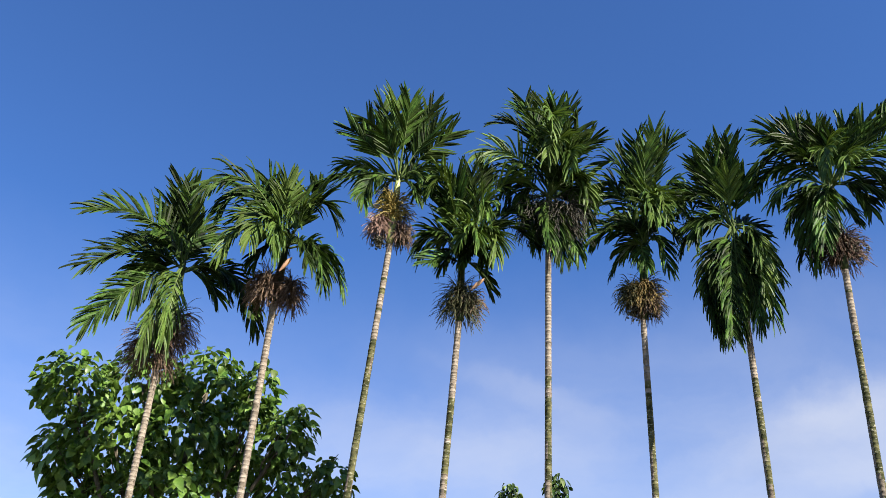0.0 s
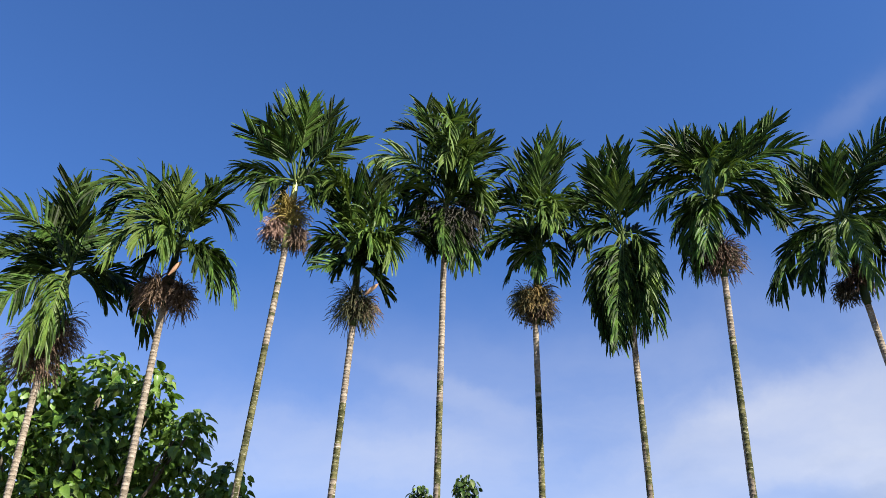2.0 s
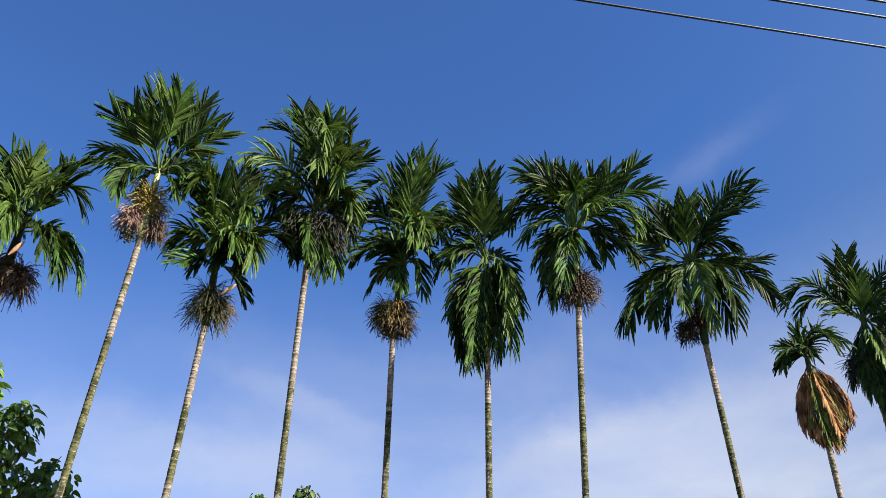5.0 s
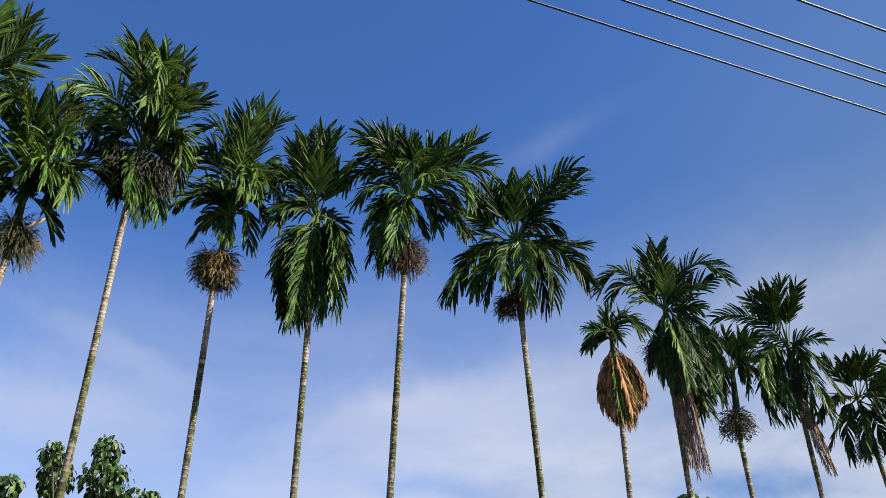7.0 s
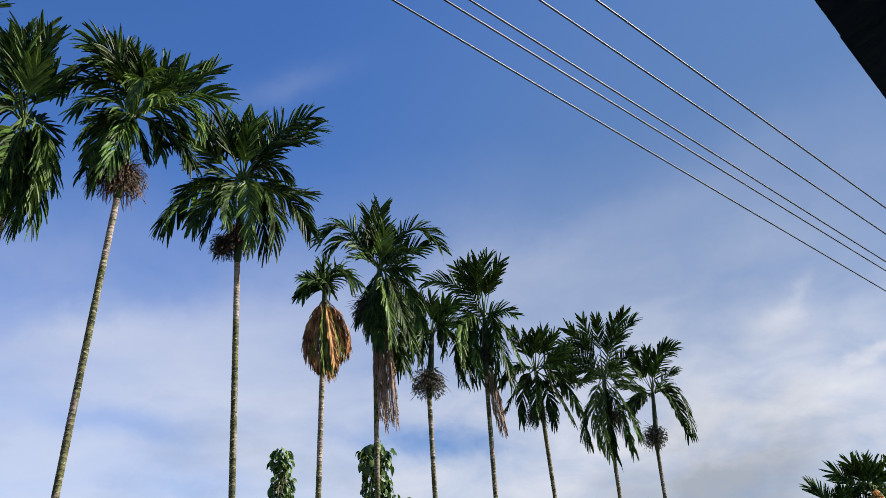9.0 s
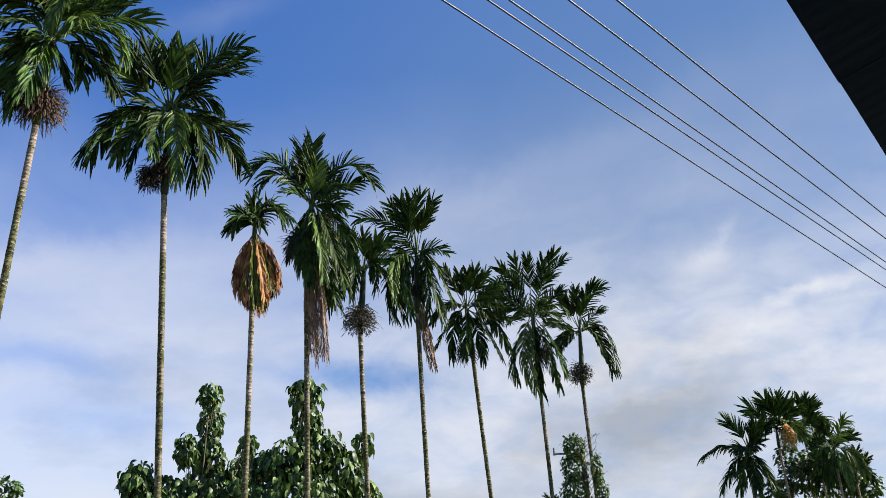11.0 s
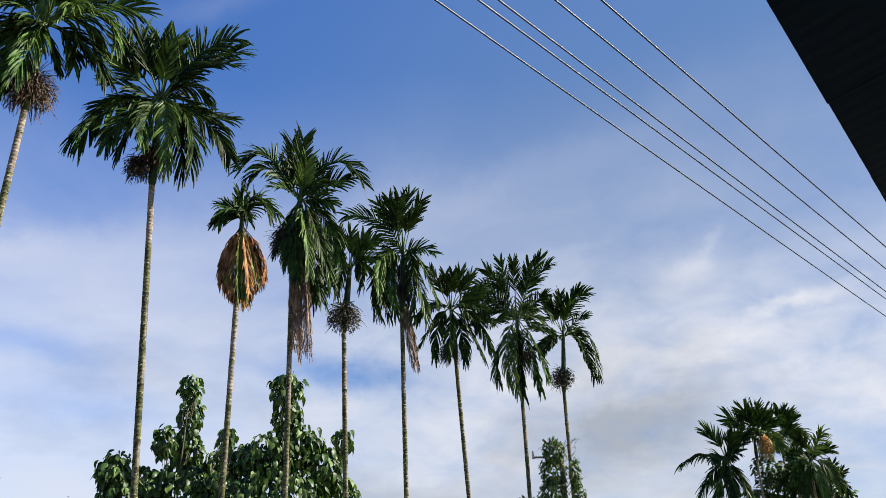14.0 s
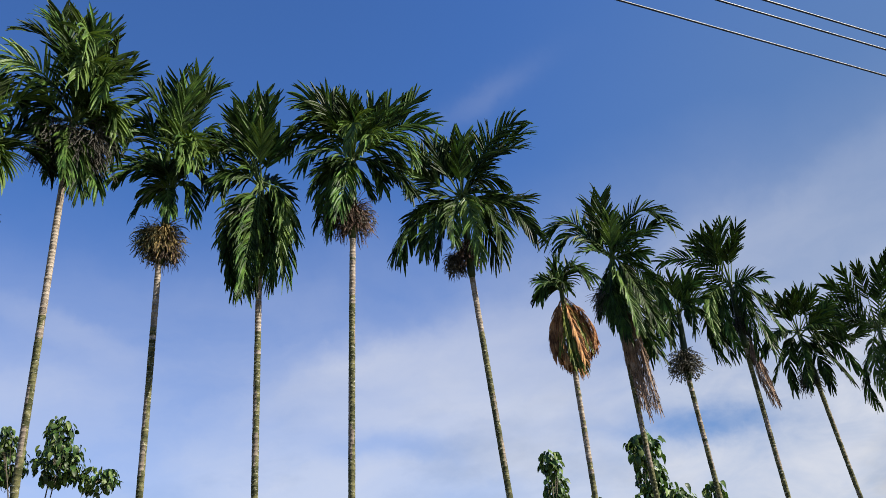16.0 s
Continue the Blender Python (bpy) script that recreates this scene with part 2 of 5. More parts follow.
SPATHE = material("spathe_pink", (0.40, 0.22, 0.13), (0.52, 0.33, 0.22), 5.0, 0.55, 0.1, 0.1)
FRUIT = material("areca_fruit_dark", (0.018, 0.020, 0.010), (0.060, 0.052, 0.026), 9.0, 0.5, 0.1, 0.5)
FRUIT_ORANGE = material("areca_fruit_orange", (0.45, 0.15, 0.015), (0.68, 0.30, 0.04), 6.0, 0.45, 0.1, 0.3)
BROAD = material("broad_leaf", (0.020, 0.055, 0.009), (0.135, 0.235, 0.036), 3.0, 0.42, 0.15, 0.55, 25, through_light=0.18, glow=(0.16, 0.34, 0.03), specular=0.2, skew=1.4)
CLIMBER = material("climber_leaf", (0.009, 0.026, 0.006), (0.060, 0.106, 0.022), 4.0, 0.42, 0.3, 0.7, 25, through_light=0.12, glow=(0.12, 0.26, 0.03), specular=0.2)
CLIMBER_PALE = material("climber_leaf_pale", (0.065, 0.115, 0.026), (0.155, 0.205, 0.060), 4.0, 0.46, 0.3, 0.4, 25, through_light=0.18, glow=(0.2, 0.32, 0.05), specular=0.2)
BROAD_PALE = material("broad_leaf_fresh", (0.085, 0.165, 0.026), (0.165, 0.265, 0.050), 3.0, 0.42, 0.15, 0.3, 25, through_light=0.22, glow=(0.22, 0.36, 0.05))
WOOD = material("tree_bark", (0.05, 0.04, 0.028), (0.11, 0.09, 0.06), 6.0, 0.85, 0.6, 0.15, 60, (1, 1, 0.3))
GRASS = material("grass_ground", (0.07, 0.075, 0.035), (0.15, 0.135, 0.09), 0.4, 0.9, 0.4, 0.1, 12)
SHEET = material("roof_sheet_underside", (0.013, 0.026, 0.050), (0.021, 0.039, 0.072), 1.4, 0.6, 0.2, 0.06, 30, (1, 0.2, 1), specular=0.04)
SHEET_GREY = material("roof_sheet_grey", (0.118, 0.128, 0.142), (0.172, 0.184, 0.20), 1.6, 0.7, 0.2, 0.06, 30, specular=0.2)
SHEET_BLACK = material("roof_sheet_black", (0.010, 0.012, 0.016), (0.022, 0.025, 0.030), 2.0, 0.6, 0.2, 0.06, 30, specular=0.15)
CAP = material("ridge_cap_white", (0.72, 0.73, 0.74), (0.84, 0.84, 0.84), 3.0, 0.4, 0.1, 0.04, 30)
WALL = material("plaster_wall", (0.42, 0.40, 0.36), (0.56, 0.54, 0.49), 1.2, 0.85, 0.3, 0.05, 40)
STEEL = material("steel_dark", (0.10, 0.10, 0.105), (0.17, 0.17, 0.175), 5.0, 0.5, 0.2, 0.05, 60, metal=0.6)
CABLE = material("cable_sheath", (0.006, 0.011, 0.026), (0.011, 0.018, 0.042), 3.0, 0.5, 0.1, 0.1, 80, specular=0.3)
LITTER = material("dry_litter", (0.09, 0.06, 0.04), (0.20, 0.14, 0.09), 9.0, 0.9, 0.3, 0.4)


# ---------- mesh building ----------
class Geo:
    """Lists of corners and faces that become one mesh."""

    def __init__(self):
        self.v, self.f, self.m = [], [], []

    def add(self, verts, faces, slot=0):
        k = len(self.v)
        self.v += [tuple(p) for p in verts]
        self.f += [tuple(i + k for i in q) for q in faces]
        self.m += [slot] * len(faces)

    def tube(self, pts, radii, sides=6, slot=0, ends=True):
        pts = [Vector(p) for p in pts]
        ref = Vector((0.31, 0.87, 0.38))
        verts, faces = [], []
        for i, p in enumerate(pts):
            t = (pts[min(i + 1, len(pts) - 1)] - pts[max(i - 1, 0)]).normalized()
            a = t.cross(ref).normalized()
            b = t.cross(a)
            for s in range(sides):
                w = 2 * math.pi * s / sides
                verts.append(p + (a * math.cos(w) + b * math.sin(w)) * radii[i])
        for i in range(len(pts) - 1):
            for s in range(sides):
                q = (s + 1) % sides
                faces.append((i * sides + s, i * sides + q, (i + 1) * sides + q, (i + 1) * sides + s))
        if ends:
            faces.append(tuple(range(sides))[::-1])
            faces.append(tuple((len(pts) - 1) * sides + s for s in range(sides)))
        self.add(verts, faces, slot)

    def ball(self, c, r, slot=0, sides=6):
        c = Vector(c)
        verts = [c + Vector((0, 0, r * 1.2))]
        for z, k in ((0.5, 0.87), (-0.5, 0.87)):
            for s in range(sides):
                w = 2 * math.pi * s / sides
                verts.append(c + Vector((r * k * math.cos(w), r * k * math.sin(w), r * z)))
        verts.append(c - Vector((0, 0, r)))
        faces = [(0, 1 + s, 1 + (s + 1) % sides) for s in range(sides)]
        faces += [(1 + s, 1 + sides + s, 1 + sides + (s + 1) % sides, 1 + (s + 1) % sides) for s in range(sides)]
        faces += [(2 * sides + 1, 1 + sides + (s + 1) % sides, 1 + sides + s) for s in range(sides)]
        self.add(verts, faces, slot)

    def box(self, lo, hi, slot=0):
        x, y, z = zip(lo, hi)
        verts = [(x[i], y[j], z[k]) for i in (0, 1) for j in (0, 1) for k in (0, 1)]
        self.add(verts, [(0, 1, 3, 2), (4, 6, 7, 5), (0, 4, 5, 1), (2, 3, 7, 6), (0, 2, 6, 4), (1, 5, 7, 3)], slot)

    def mesh(self, name, mats, smooth=False):
        me = bpy.data.meshes.new(name)
        me.from_pydata(self.v, [], self.f)
        for m in mats:
            me.materials.append(m)
        me.polygons.foreach_set("material_index", self.m)
        if smooth:
            me.polygons.foreach_set("use_smooth", [True] * len(self.f))
        me.update()
        return me


def part(name, geo, mats, parent=None, label="", smooth=False):
    mats = mats if isinstance(mats, (list, tuple)) else [mats]
    ob = new(name, geo.mesh(name, mats, smooth))
    if parent:
        ob.parent = parent
    if label:
        tagged(ob, label)
    return ob


UP = Vector((0, 0, 1))


# ---------- areca palms ----------
def leaflet(geo, rng, p, d, wide, length, limp, width, slot=0):
    """One folded leaflet: a strip with a sunken midrib and a blunt, toothed end."""
    steps = 5
    shape = (0.6, 0.95, 1.0, 0.95, 0.78, 0.42)
    verts = []
    for k in range(steps + 1):
        w = wide * (width * shape[k] * 0.5)
        nrm = d.cross(wide).normalized()
        tooth = d * (length * 0.10) if k == steps else Vector()
        verts += [p - w - tooth * rng.random(), p + nrm * (width * 0.24 * shape[k]), p + w + tooth * rng.random()]
        d = (d - UP * limp * (0.15 + k * 0.42) / steps * 2).normalized()
        wide = (wide - d * wide.dot(d)).normalized()
        p = p + d * (length / steps)
    faces = []
    for k in range(steps):
        i = 3 * k
        faces += [(i, i + 1, i + 4, i + 3), (i + 1, i + 2, i + 5, i + 4)]
    geo.add(verts, faces, slot)


KIND = {  # material, limpness of leaflets, leaflets a side, leaflet length and width
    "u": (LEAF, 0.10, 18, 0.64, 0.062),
    "k": (LEAF_YOUNG_LIT, 0.11, 18, 0.64, 0.060),
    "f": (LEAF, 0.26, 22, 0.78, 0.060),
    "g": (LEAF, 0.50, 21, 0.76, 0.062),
    "l": (LEAF_YOUNG_LIT, 0.55, 22, 0.76, 0.056),
    "y": (LEAF_YELLOW, 0.9, 30, 0.62, 0.042),
    "r": (LEAF_RUST, 0.9, 34, 0.56, 0.042),
    "d": (LEAF_DRY, 1.2, 34, 0.38, 0.022),
}
KIND_LABEL = {"k": "young upright yellow-green frond", "l": "fresh yellow-green frond with sunlight painted into its colour", "y": "yellowing hanging frond", "r": "dry rusty brown hanging frond", "d": "dead straw-coloured hanging frond"}


def frond(rng, palm, start, right, near, spec, size=1.0):
    kind, a0, l0, a1, l1, lean = spec
    lean *= 1.25
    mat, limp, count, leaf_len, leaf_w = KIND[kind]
    mid = start + right * (l0 * math.cos(radians(a0))) + UP * (l0 * math.sin(radians(a0))) + near * (lean * 0.55)
    tip = start + right * (l1 * math.cos(radians(a1))) + UP * (l1 * math.sin(radians(a1))) + near * lean
    # the stalk ends short of the tip, which the last leaflets reach
    span = (mid - start).length * 0.5 + (tip - mid).length * 0.5 + (tip - start).length * 0.5
    reach = min(1.0, 0.42 + 0.26 * span) * size
    cut = max(0.36, 1.0 - (0.86 if kind in "uk" else 0.55 if kind == "f" else 0.40 - 0.25 * max(0.0, (start.z - tip.z) / span)) * leaf_len * reach / span)
    pts = [(start * (1 - q) + mid * q).lerp(mid * (1 - q) + tip * q, q) for q in [cut * i / 14 for i in range(15)]]
    geo = Geo()
    twist = radians(rng.uniform(12, 50) if kind not in "ukf" else rng.uniform(0, 28)) * rng.choice((-1, 1))
    count = max(12, int(count * min(1.2, 0.5 + 0.30 * span)))
    if size < 0.8:  # the thin palms have fewer, broader leaflets
        count, leaf_w = max(11, int(count * 0.85)), leaf_w * 1.25
    hang = max(0.0, (start.z - tip.z) / span)
    count, leaf_w = int(count * (1 + 0.9 * hang)), leaf_w * (1 - 0.25 * hang)
    bunch = [0.0, 0.0]
    for i in range(count):
        if i % 3 == 0:  # leaflets stand together in small bunches
            bunch = [rng.uniform(-9, 9), rng.uniform(-9, 9)]
        first = 0.36 if kind in "uk" else 0.14
        s = first + (1 - first) * (i + 0.5) / count
        x = s * 14
        k = min(int(x), 13)
        p = pts[k].lerp(pts[k + 1], x - k)
        t = (pts[k + 1] - pts[k]).normalized()
        out = near if kind in "uk" else near * 0.8 + UP * 0.4 if kind == "f" else near * 0.45 + UP * 0.75
        face = out - t * out.dot(t)
        if face.length < 0.05:
            face = UP - t * UP.dot(t)
        face.normalize()
        across = t.cross(face).normalized()
        n = (face * math.cos(twist) + across * math.sin(twist)).normalized()
        b = t.cross(n).normalized()
        profile = (0.72 + 0.70 * s) if s < 0.40 else (1.0 - (0.08 if kind in "uk" else 0.26) * ((s - 0.40) / 0.60) ** 1.5)
        aim = (38 + 30 * s if kind in "uk" else 32 + 36 * s if kind in "gfl" else 66) + 4 * max(0.0, -t.z) + rng.uniform(-5, 5)
        for sgn in (-1, 1):
            fwd = radians(aim + bunch[sgn > 0])
            if rng.random() < 0.04:
                continue
            d = (b * sgn * math.cos(fwd) + t * math.sin(fwd) + n * rng.uniform(0.08, 0.34) - UP * (0.0 if kind in "ukf" else rng.uniform(0.0, 0.35))).normalized()
            wide = (t * math.cos(fwd) - b * sgn * math.sin(fwd)).normalized()
            roll = rng.gauss(0.0, 0.45)
            wide = (wide * math.cos(roll) + d.cross(wide) * math.sin(roll)).normalized()
            ll = leaf_len * profile * reach * rng.uniform(0.85, 1.12)
            leaflet(geo, rng, p, d, wide, ll, limp * rng.uniform(0.4, 1.7), leaf_w * size * rng.uniform(0.75, 1.35))
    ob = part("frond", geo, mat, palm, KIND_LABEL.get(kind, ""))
    stalk = Geo()
    stalk.tube(pts, [((0.024 if kind in "ukfgl" else 0.009) * (1 - 0.88 * i / 14) + 0.002) * size for i in range(15)], 5)
    part("leaf_stalk", stalk, RACHIS if kind in "ukfgl" else mat, ob, smooth=True)
    return ob


def palm_trunk(rng, palm, foot, top, radius, moss):
    """Ringed trunk: an internode and a proud scar after each; green and grey moss low down."""
    geo = Geo()
    pts, radii, slots = [], [], []
    axis = top - foot
    bend = Vector((rng.uniform(-0.03, 0.03), rng.uniform(-0.03, 0.03), 0))
    z, n = 0.0, axis.z
    while z < n:
        s = z / n
        gap = (0.13 - 0.055 * s) * rng.uniform(0.8, 1.2)
        r = radius * (1.22 - 0.22 * min(1, s * 3)) * (1.0 - 0.10 * s) * rng.uniform(0.97, 1.03)
        mossy = noise.noise(Vector((s * n * 0.55, foot.x * 3.1, foot.y))) * 0.22 + s + rng.uniform(-0.09, 0.09) < moss
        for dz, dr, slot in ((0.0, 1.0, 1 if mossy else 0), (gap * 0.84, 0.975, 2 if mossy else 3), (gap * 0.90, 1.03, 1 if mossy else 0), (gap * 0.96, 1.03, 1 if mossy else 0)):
            q = min(1.0, (z + dz) / n)
            pts.append(axis * q + bend * math.sin(q * math.pi))
            radii.append(r * dr)
            slots.append(slot)
        z += gap
    sides = 10
    verts, faces, ids = [], [], []
    for i, p in enumerate(pts):
        for k in range(sides):
            w = 2 * math.pi * k / sides
            verts.append(p + Vector((math.cos(w), math.sin(w), 0)) * radii[i] * (1 + 0.03 * noise.noise(p * 4 + Vector((k, 0, 0)))))
    for i in range(len(pts) - 1):
        for k in range(sides):
            q = (k + 1) % sides
            faces.append((i * sides + k, i * sides + q, (i + 1) * sides + q, (i + 1) * sides + k))
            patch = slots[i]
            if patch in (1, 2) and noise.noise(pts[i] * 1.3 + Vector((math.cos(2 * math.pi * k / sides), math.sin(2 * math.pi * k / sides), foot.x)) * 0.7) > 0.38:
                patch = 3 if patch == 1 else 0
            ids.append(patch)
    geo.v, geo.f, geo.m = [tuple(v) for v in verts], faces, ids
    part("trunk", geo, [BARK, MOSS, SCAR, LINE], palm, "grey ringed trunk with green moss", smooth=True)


def strands(rng, geo, c, size, count, lift, slot=0, squash=0.85, thin=0.008):
    """Curved flower twigs that spring from the stem and fill a shaggy ball."""
    for _ in range(count):
        a, e = rng.uniform(0, 2 * math.pi), rng.uniform(-0.6, 1.35)
        d = Vector((math.cos(a) * math.cos(e), math.sin(a) * math.cos(e), math.sin(e) + lift))
        p = c + Vector((d.x * 0.16 * size, d.y * 0.16 * size, rng.uniform(-0.5, 0.45) * size))
        length = size * rng.uniform(0.45, 1.0)
        pts = [p]
        for k in range(6):
            d = (d - UP * 0.30 + Vector((rng.uniform(-0.22, 0.22), rng.uniform(-0.22, 0.22), rng.uniform(-0.2, 0.2)))).normalized()
            p = p + d * (length / 6)
            pts.append(p)
        geo.tube(pts, [thin * (1.2 - 0.08 * k) for k in range(7)], 3, slot, ends=False)
        for k in (3, 5):  # dried fruit stumps along the twig
            if rng.random() < 0.6:
                geo.ball(pts[k], thin * rng.uniform(1.3, 2.2), slot, 4)


def flower_cluster(rng, palm, c, size, count, mat, lift=0.1, label="tangled dry flower stalks", thin=0.008):
    geo = Geo()
    strands(rng, geo, c + UP * size * 0.08, size * 1.02, int(count * 2.2), lift, thin=thin * 0.95)
    return tagged(part("inflorescence", geo, mat, palm, label), kind="stuff")


def fruit_bunch(rng, palm, c, size, count, mat=FRUIT, r=0.022, label="bunch of small dark fruits"):
    geo = Geo()
    for _ in range(max(5, count // 4)):
        end = c + Vector((rng.gauss(0, 0.4), rng.gauss(0, 0.4), rng.gauss(0, 0.4))) * size
        geo.tube([c + UP * size * 0.8, c.lerp(end, 0.5) + UP * size * 0.3, end], [0.01, 0.008, 0.005], 3, 0, ends=False)
    for _ in range(int(count * 1.5)):
        d = Vector((rng.gauss(0, 0.5), rng.gauss(0, 0.5), rng.gauss(0, 0.45)))
        if d.length > 1:
            d.normalize()
        geo.ball(c + d * size * 0.8, r * rng.uniform(0.8, 1.25))
    return tagged(part("fruit_spike", geo, mat, palm, label, smooth=True), kind="stuff")


def spathe(palm, base, right, near, side):
    """A pink boat-shaped sheath that has just opened."""
    geo = Geo()
    axis = (right * side + UP * 0.75 + near * 0.25).normalized()
    wide = axis.cross(near).normalized()
    back = axis.cross(wide)
    rows = ((0.0, 0.012), (0.09, 0.034), (0.19, 0.05), (0.29, 0.043), (0.36, 0.022), (0.40, 0.005))
    verts, faces = [], []
    for s, w in rows:
        for a in (-1.0, -0.5, 0.0, 0.5, 1.0):
            verts.append(base + axis * s + wide * (w * a) + back * (w * (a * a - 1) * 0.7))
        for a in (1.0, 0.5, 0.0, -0.5, -1.0):
            verts.append(base + axis * s + wide * (w * a * 0.9) + back * (w * (a * a - 1) * 0.7 + 0.008))
    for i in range(len(rows) - 1):
        for k in range(10):
            q = (k + 1) % 10
            faces.append((i * 10 + k, i * 10 + q, (i + 1) * 10 + q, (i + 1) * 10 + k))
    geo.add(verts, faces)
    part("spathe", geo, SPATHE, palm, "pale pink opened flower sheath", smooth=True)


def areca_palm(seed, label, foot, top, hub, turn, fronds, skirt=(), radius=0.076, moss=0.7, shaft=SHAFT, size=1.0, group="row of areca palms", behind=(), core=3):
    rng = random.Random(seed)
    foot3 = Vector((*foot, 0.0))
    palm = tagged(new("areca_palm"), label, "palm tree", group)
    palm.location = foot3
    palm.empty_display_size = 0.3
    top, hub = Vector(top) - foot3, Vector(hub) - foot3
    right = Vector((math.cos(radians(turn)), math.sin(radians(turn)), 0))
    near = Vector((math.sin(radians(turn)), -math.cos(radians(turn)), 0))
    palm_trunk(rng, palm, foot3 - foot3, top, radius, moss)
    geo = Geo()
    s = [0.0, 0.06, 0.2, 0.45, 0.7, 0.9, 1.0]
    w = [0.95, 1.35, 1.48, 1.30, 1.08, 0.85, 0.5]
    geo.tube([top.lerp(hub + UP * 0.12, q) for q in s], [radius * 0.95 * k for k in w], 10)
    part("crownshaft", geo, shaft, palm, "smooth green crownshaft", smooth=True)
    back = [("g", 100 + rng.uniform(-25, 25), 0.9, a, rng.uniform(0.3, 0.7), -rng.uniform(1.2, 1.7)) for a in behind]
    for spec in list(fronds) + back:
        base = hub + right * (0.06 * math.cos(radians(spec[1]))) + near * (0.05 * (1 if spec[5] > 0 else -1))
        frond(rng, palm, base - UP * rng.uniform(0.0, 0.18), right, near, spec, size)
    # short leaves that close the heart of the crown
    core = 2 if behind else core
    for k in range(core):
        a = 10 + 160 * (k + rng.random()) / core
        aim = a + (45 if a > 90 else -45)
        short = ("g" if k % 2 else "f", a, rng.uniform(0.45, 0.8), aim, rng.uniform(0.8, 1.25), rng.choice((-1, 1)) * rng.uniform(0.3, 0.8))
        frond(rng, palm, hub - UP * rng.uniform(0.0, 0.2), right, near, short, size)
    for drop, out, spec in skirt:
        frond(rng, palm, hub - UP * drop + right * out, right, near, spec, size)
    # the unopened spear leaf
    geo = Geo()
    lean = right * rng.uniform(-0.12, 0.12)
    geo.tube([hub, hub + UP * 0.4 + lean * 0.4, hub + UP * 0.95 * size + lean], [0.03, 0.022, 0.004], 6)
    part("spear_leaf", geo, LEAF_YOUNG_LIT, palm, "unopened pale green spear leaf", smooth=True)
    return palm, rng, top, hub, right, near


def skirt(seed, kinds, count, drop, wide, mid_fall, tip_wide, fall, shift=0.0, out=0.0):
    """Dead fronds that bow out a little and hang down close round the stem."""
    rng, made = random.Random(seed), []
    for i in range(count):
        a = 2 * math.pi * (i + rng.uniform(-0.3, 0.3)) / count
        cx, cz = wide * math.cos(a) * rng.uniform(0.8, 1.1), -mid_fall * rng.uniform(0.7, 1.3)
        tx, tz = shift + tip_wide * math.cos(a) * rng.uniform(0.7, 1.2), -fall * rng.uniform(0.82, 1.08)
        made.append((drop, out, (kinds[i % len(kinds)], math.degrees(math.atan2(cz, cx)), math.hypot(cx, cz),
                                 math.degrees(math.atan2(tz, tx)), math.hypot(tx, tz), 0.5 * wide * math.sin(a))))
    return made

# ---------- ground and buildings ----------
geo = Geo()
ring = [0, 6, 14, 30, 60, 120, 300, 900, 2500]
verts, faces = [(0, 8, 0)], []
for i, rad in enumerate(ring[1:]):
    for k in range(32):
        w = 2 * math.pi * k / 32
        verts.append((rad * math.cos(w), 8 + rad * math.sin(w), 0.0))
for k in range(32):
    faces.append((0, 1 + k, 1 + (k + 1) % 32))
for i in range(len(ring) - 2):
    for k in range(32):
        a, b = 1 + i * 32, 1 + (i + 1) * 32
        faces.append((a + k, b + k, b + (k + 1) % 32, a + (k + 1) % 32))
geo.add(verts, faces)
tagged(part("ground", geo, GRASS), "grassy ground", "ground", kind="structure")


def corrugated(x0, x1, y0, z0, y1, z1, pitch, depth, thick):
    """A wavy sheet between two level edges, ridges running from edge to edge."""
    geo = Geo()
    n = int((x1 - x0) / pitch) * 6
    verts, faces = [], []
    for i in range(n + 1):
        x = x0 + (x1 - x0) * i / n
        h = depth * 0.5 * math.sin(2 * math.pi * i / 6)
        verts += [(x, y0, z0 + h), (x, y1, z1 + h), (x, y0, z0 + h + thick), (x, y1, z1 + h + thick)]
    for i in range(n):
        a, b = 4 * i, 4 * i + 4
        faces += [(a, a + 1, b + 1, b), (a + 2, b + 2, b + 3, a + 3), (a, b, b + 2, a + 2), (a + 1, a + 3, b + 3, b + 1)]
    faces += [(0, 2, 3, 1), (4 * n, 4 * n + 1, 4 * n + 3, 4 * n + 2)]
    geo.add(verts, faces)
    return geo


# the porch under whose eave the viewer stands
porch = tagged(new("porch_roof"), "dark corrugated metal porch roof seen from below", "roof", kind="structure")
porch.matrix_world = pose(0, 0.249, 0, 0, 0, -0.9)
jog = random.Random(3)
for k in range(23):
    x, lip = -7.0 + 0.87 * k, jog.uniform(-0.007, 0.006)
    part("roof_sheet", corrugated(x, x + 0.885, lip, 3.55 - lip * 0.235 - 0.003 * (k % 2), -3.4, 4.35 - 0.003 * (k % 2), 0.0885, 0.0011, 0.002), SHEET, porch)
for y in (-1.3, -2.5):
    geo = Geo()
    z = 3.55 - y * 0.235
    geo.box((-7.0, y - 0.03, z - 0.10), (13.0, y + 0.03, z - 0.018))
    part("purlin", geo, STEEL, porch, "dark steel purlin")
geo = Geo()
geo.box((-7.0, -3.6, 0.0), (13.0, -3.4, 4.3))
tagged(part("wall_south", geo, WALL), "plain plastered house wall", "wall", kind="structure")
for x in (-6.6, 12.6):
    geo = Geo()
    geo.tube([(x, -1.05, 0), (x, -1.05, 3.75)], [0.05, 0.05], 10)
    tagged(part("porch_post", geo, STEEL, smooth=True), "dark steel porch post", "post", "porch posts")

# the neighbour's low roof with a white ridge cap
shed = tagged(new("shed"), "low shed with a grey metal roof and white ridge cap", "shed")
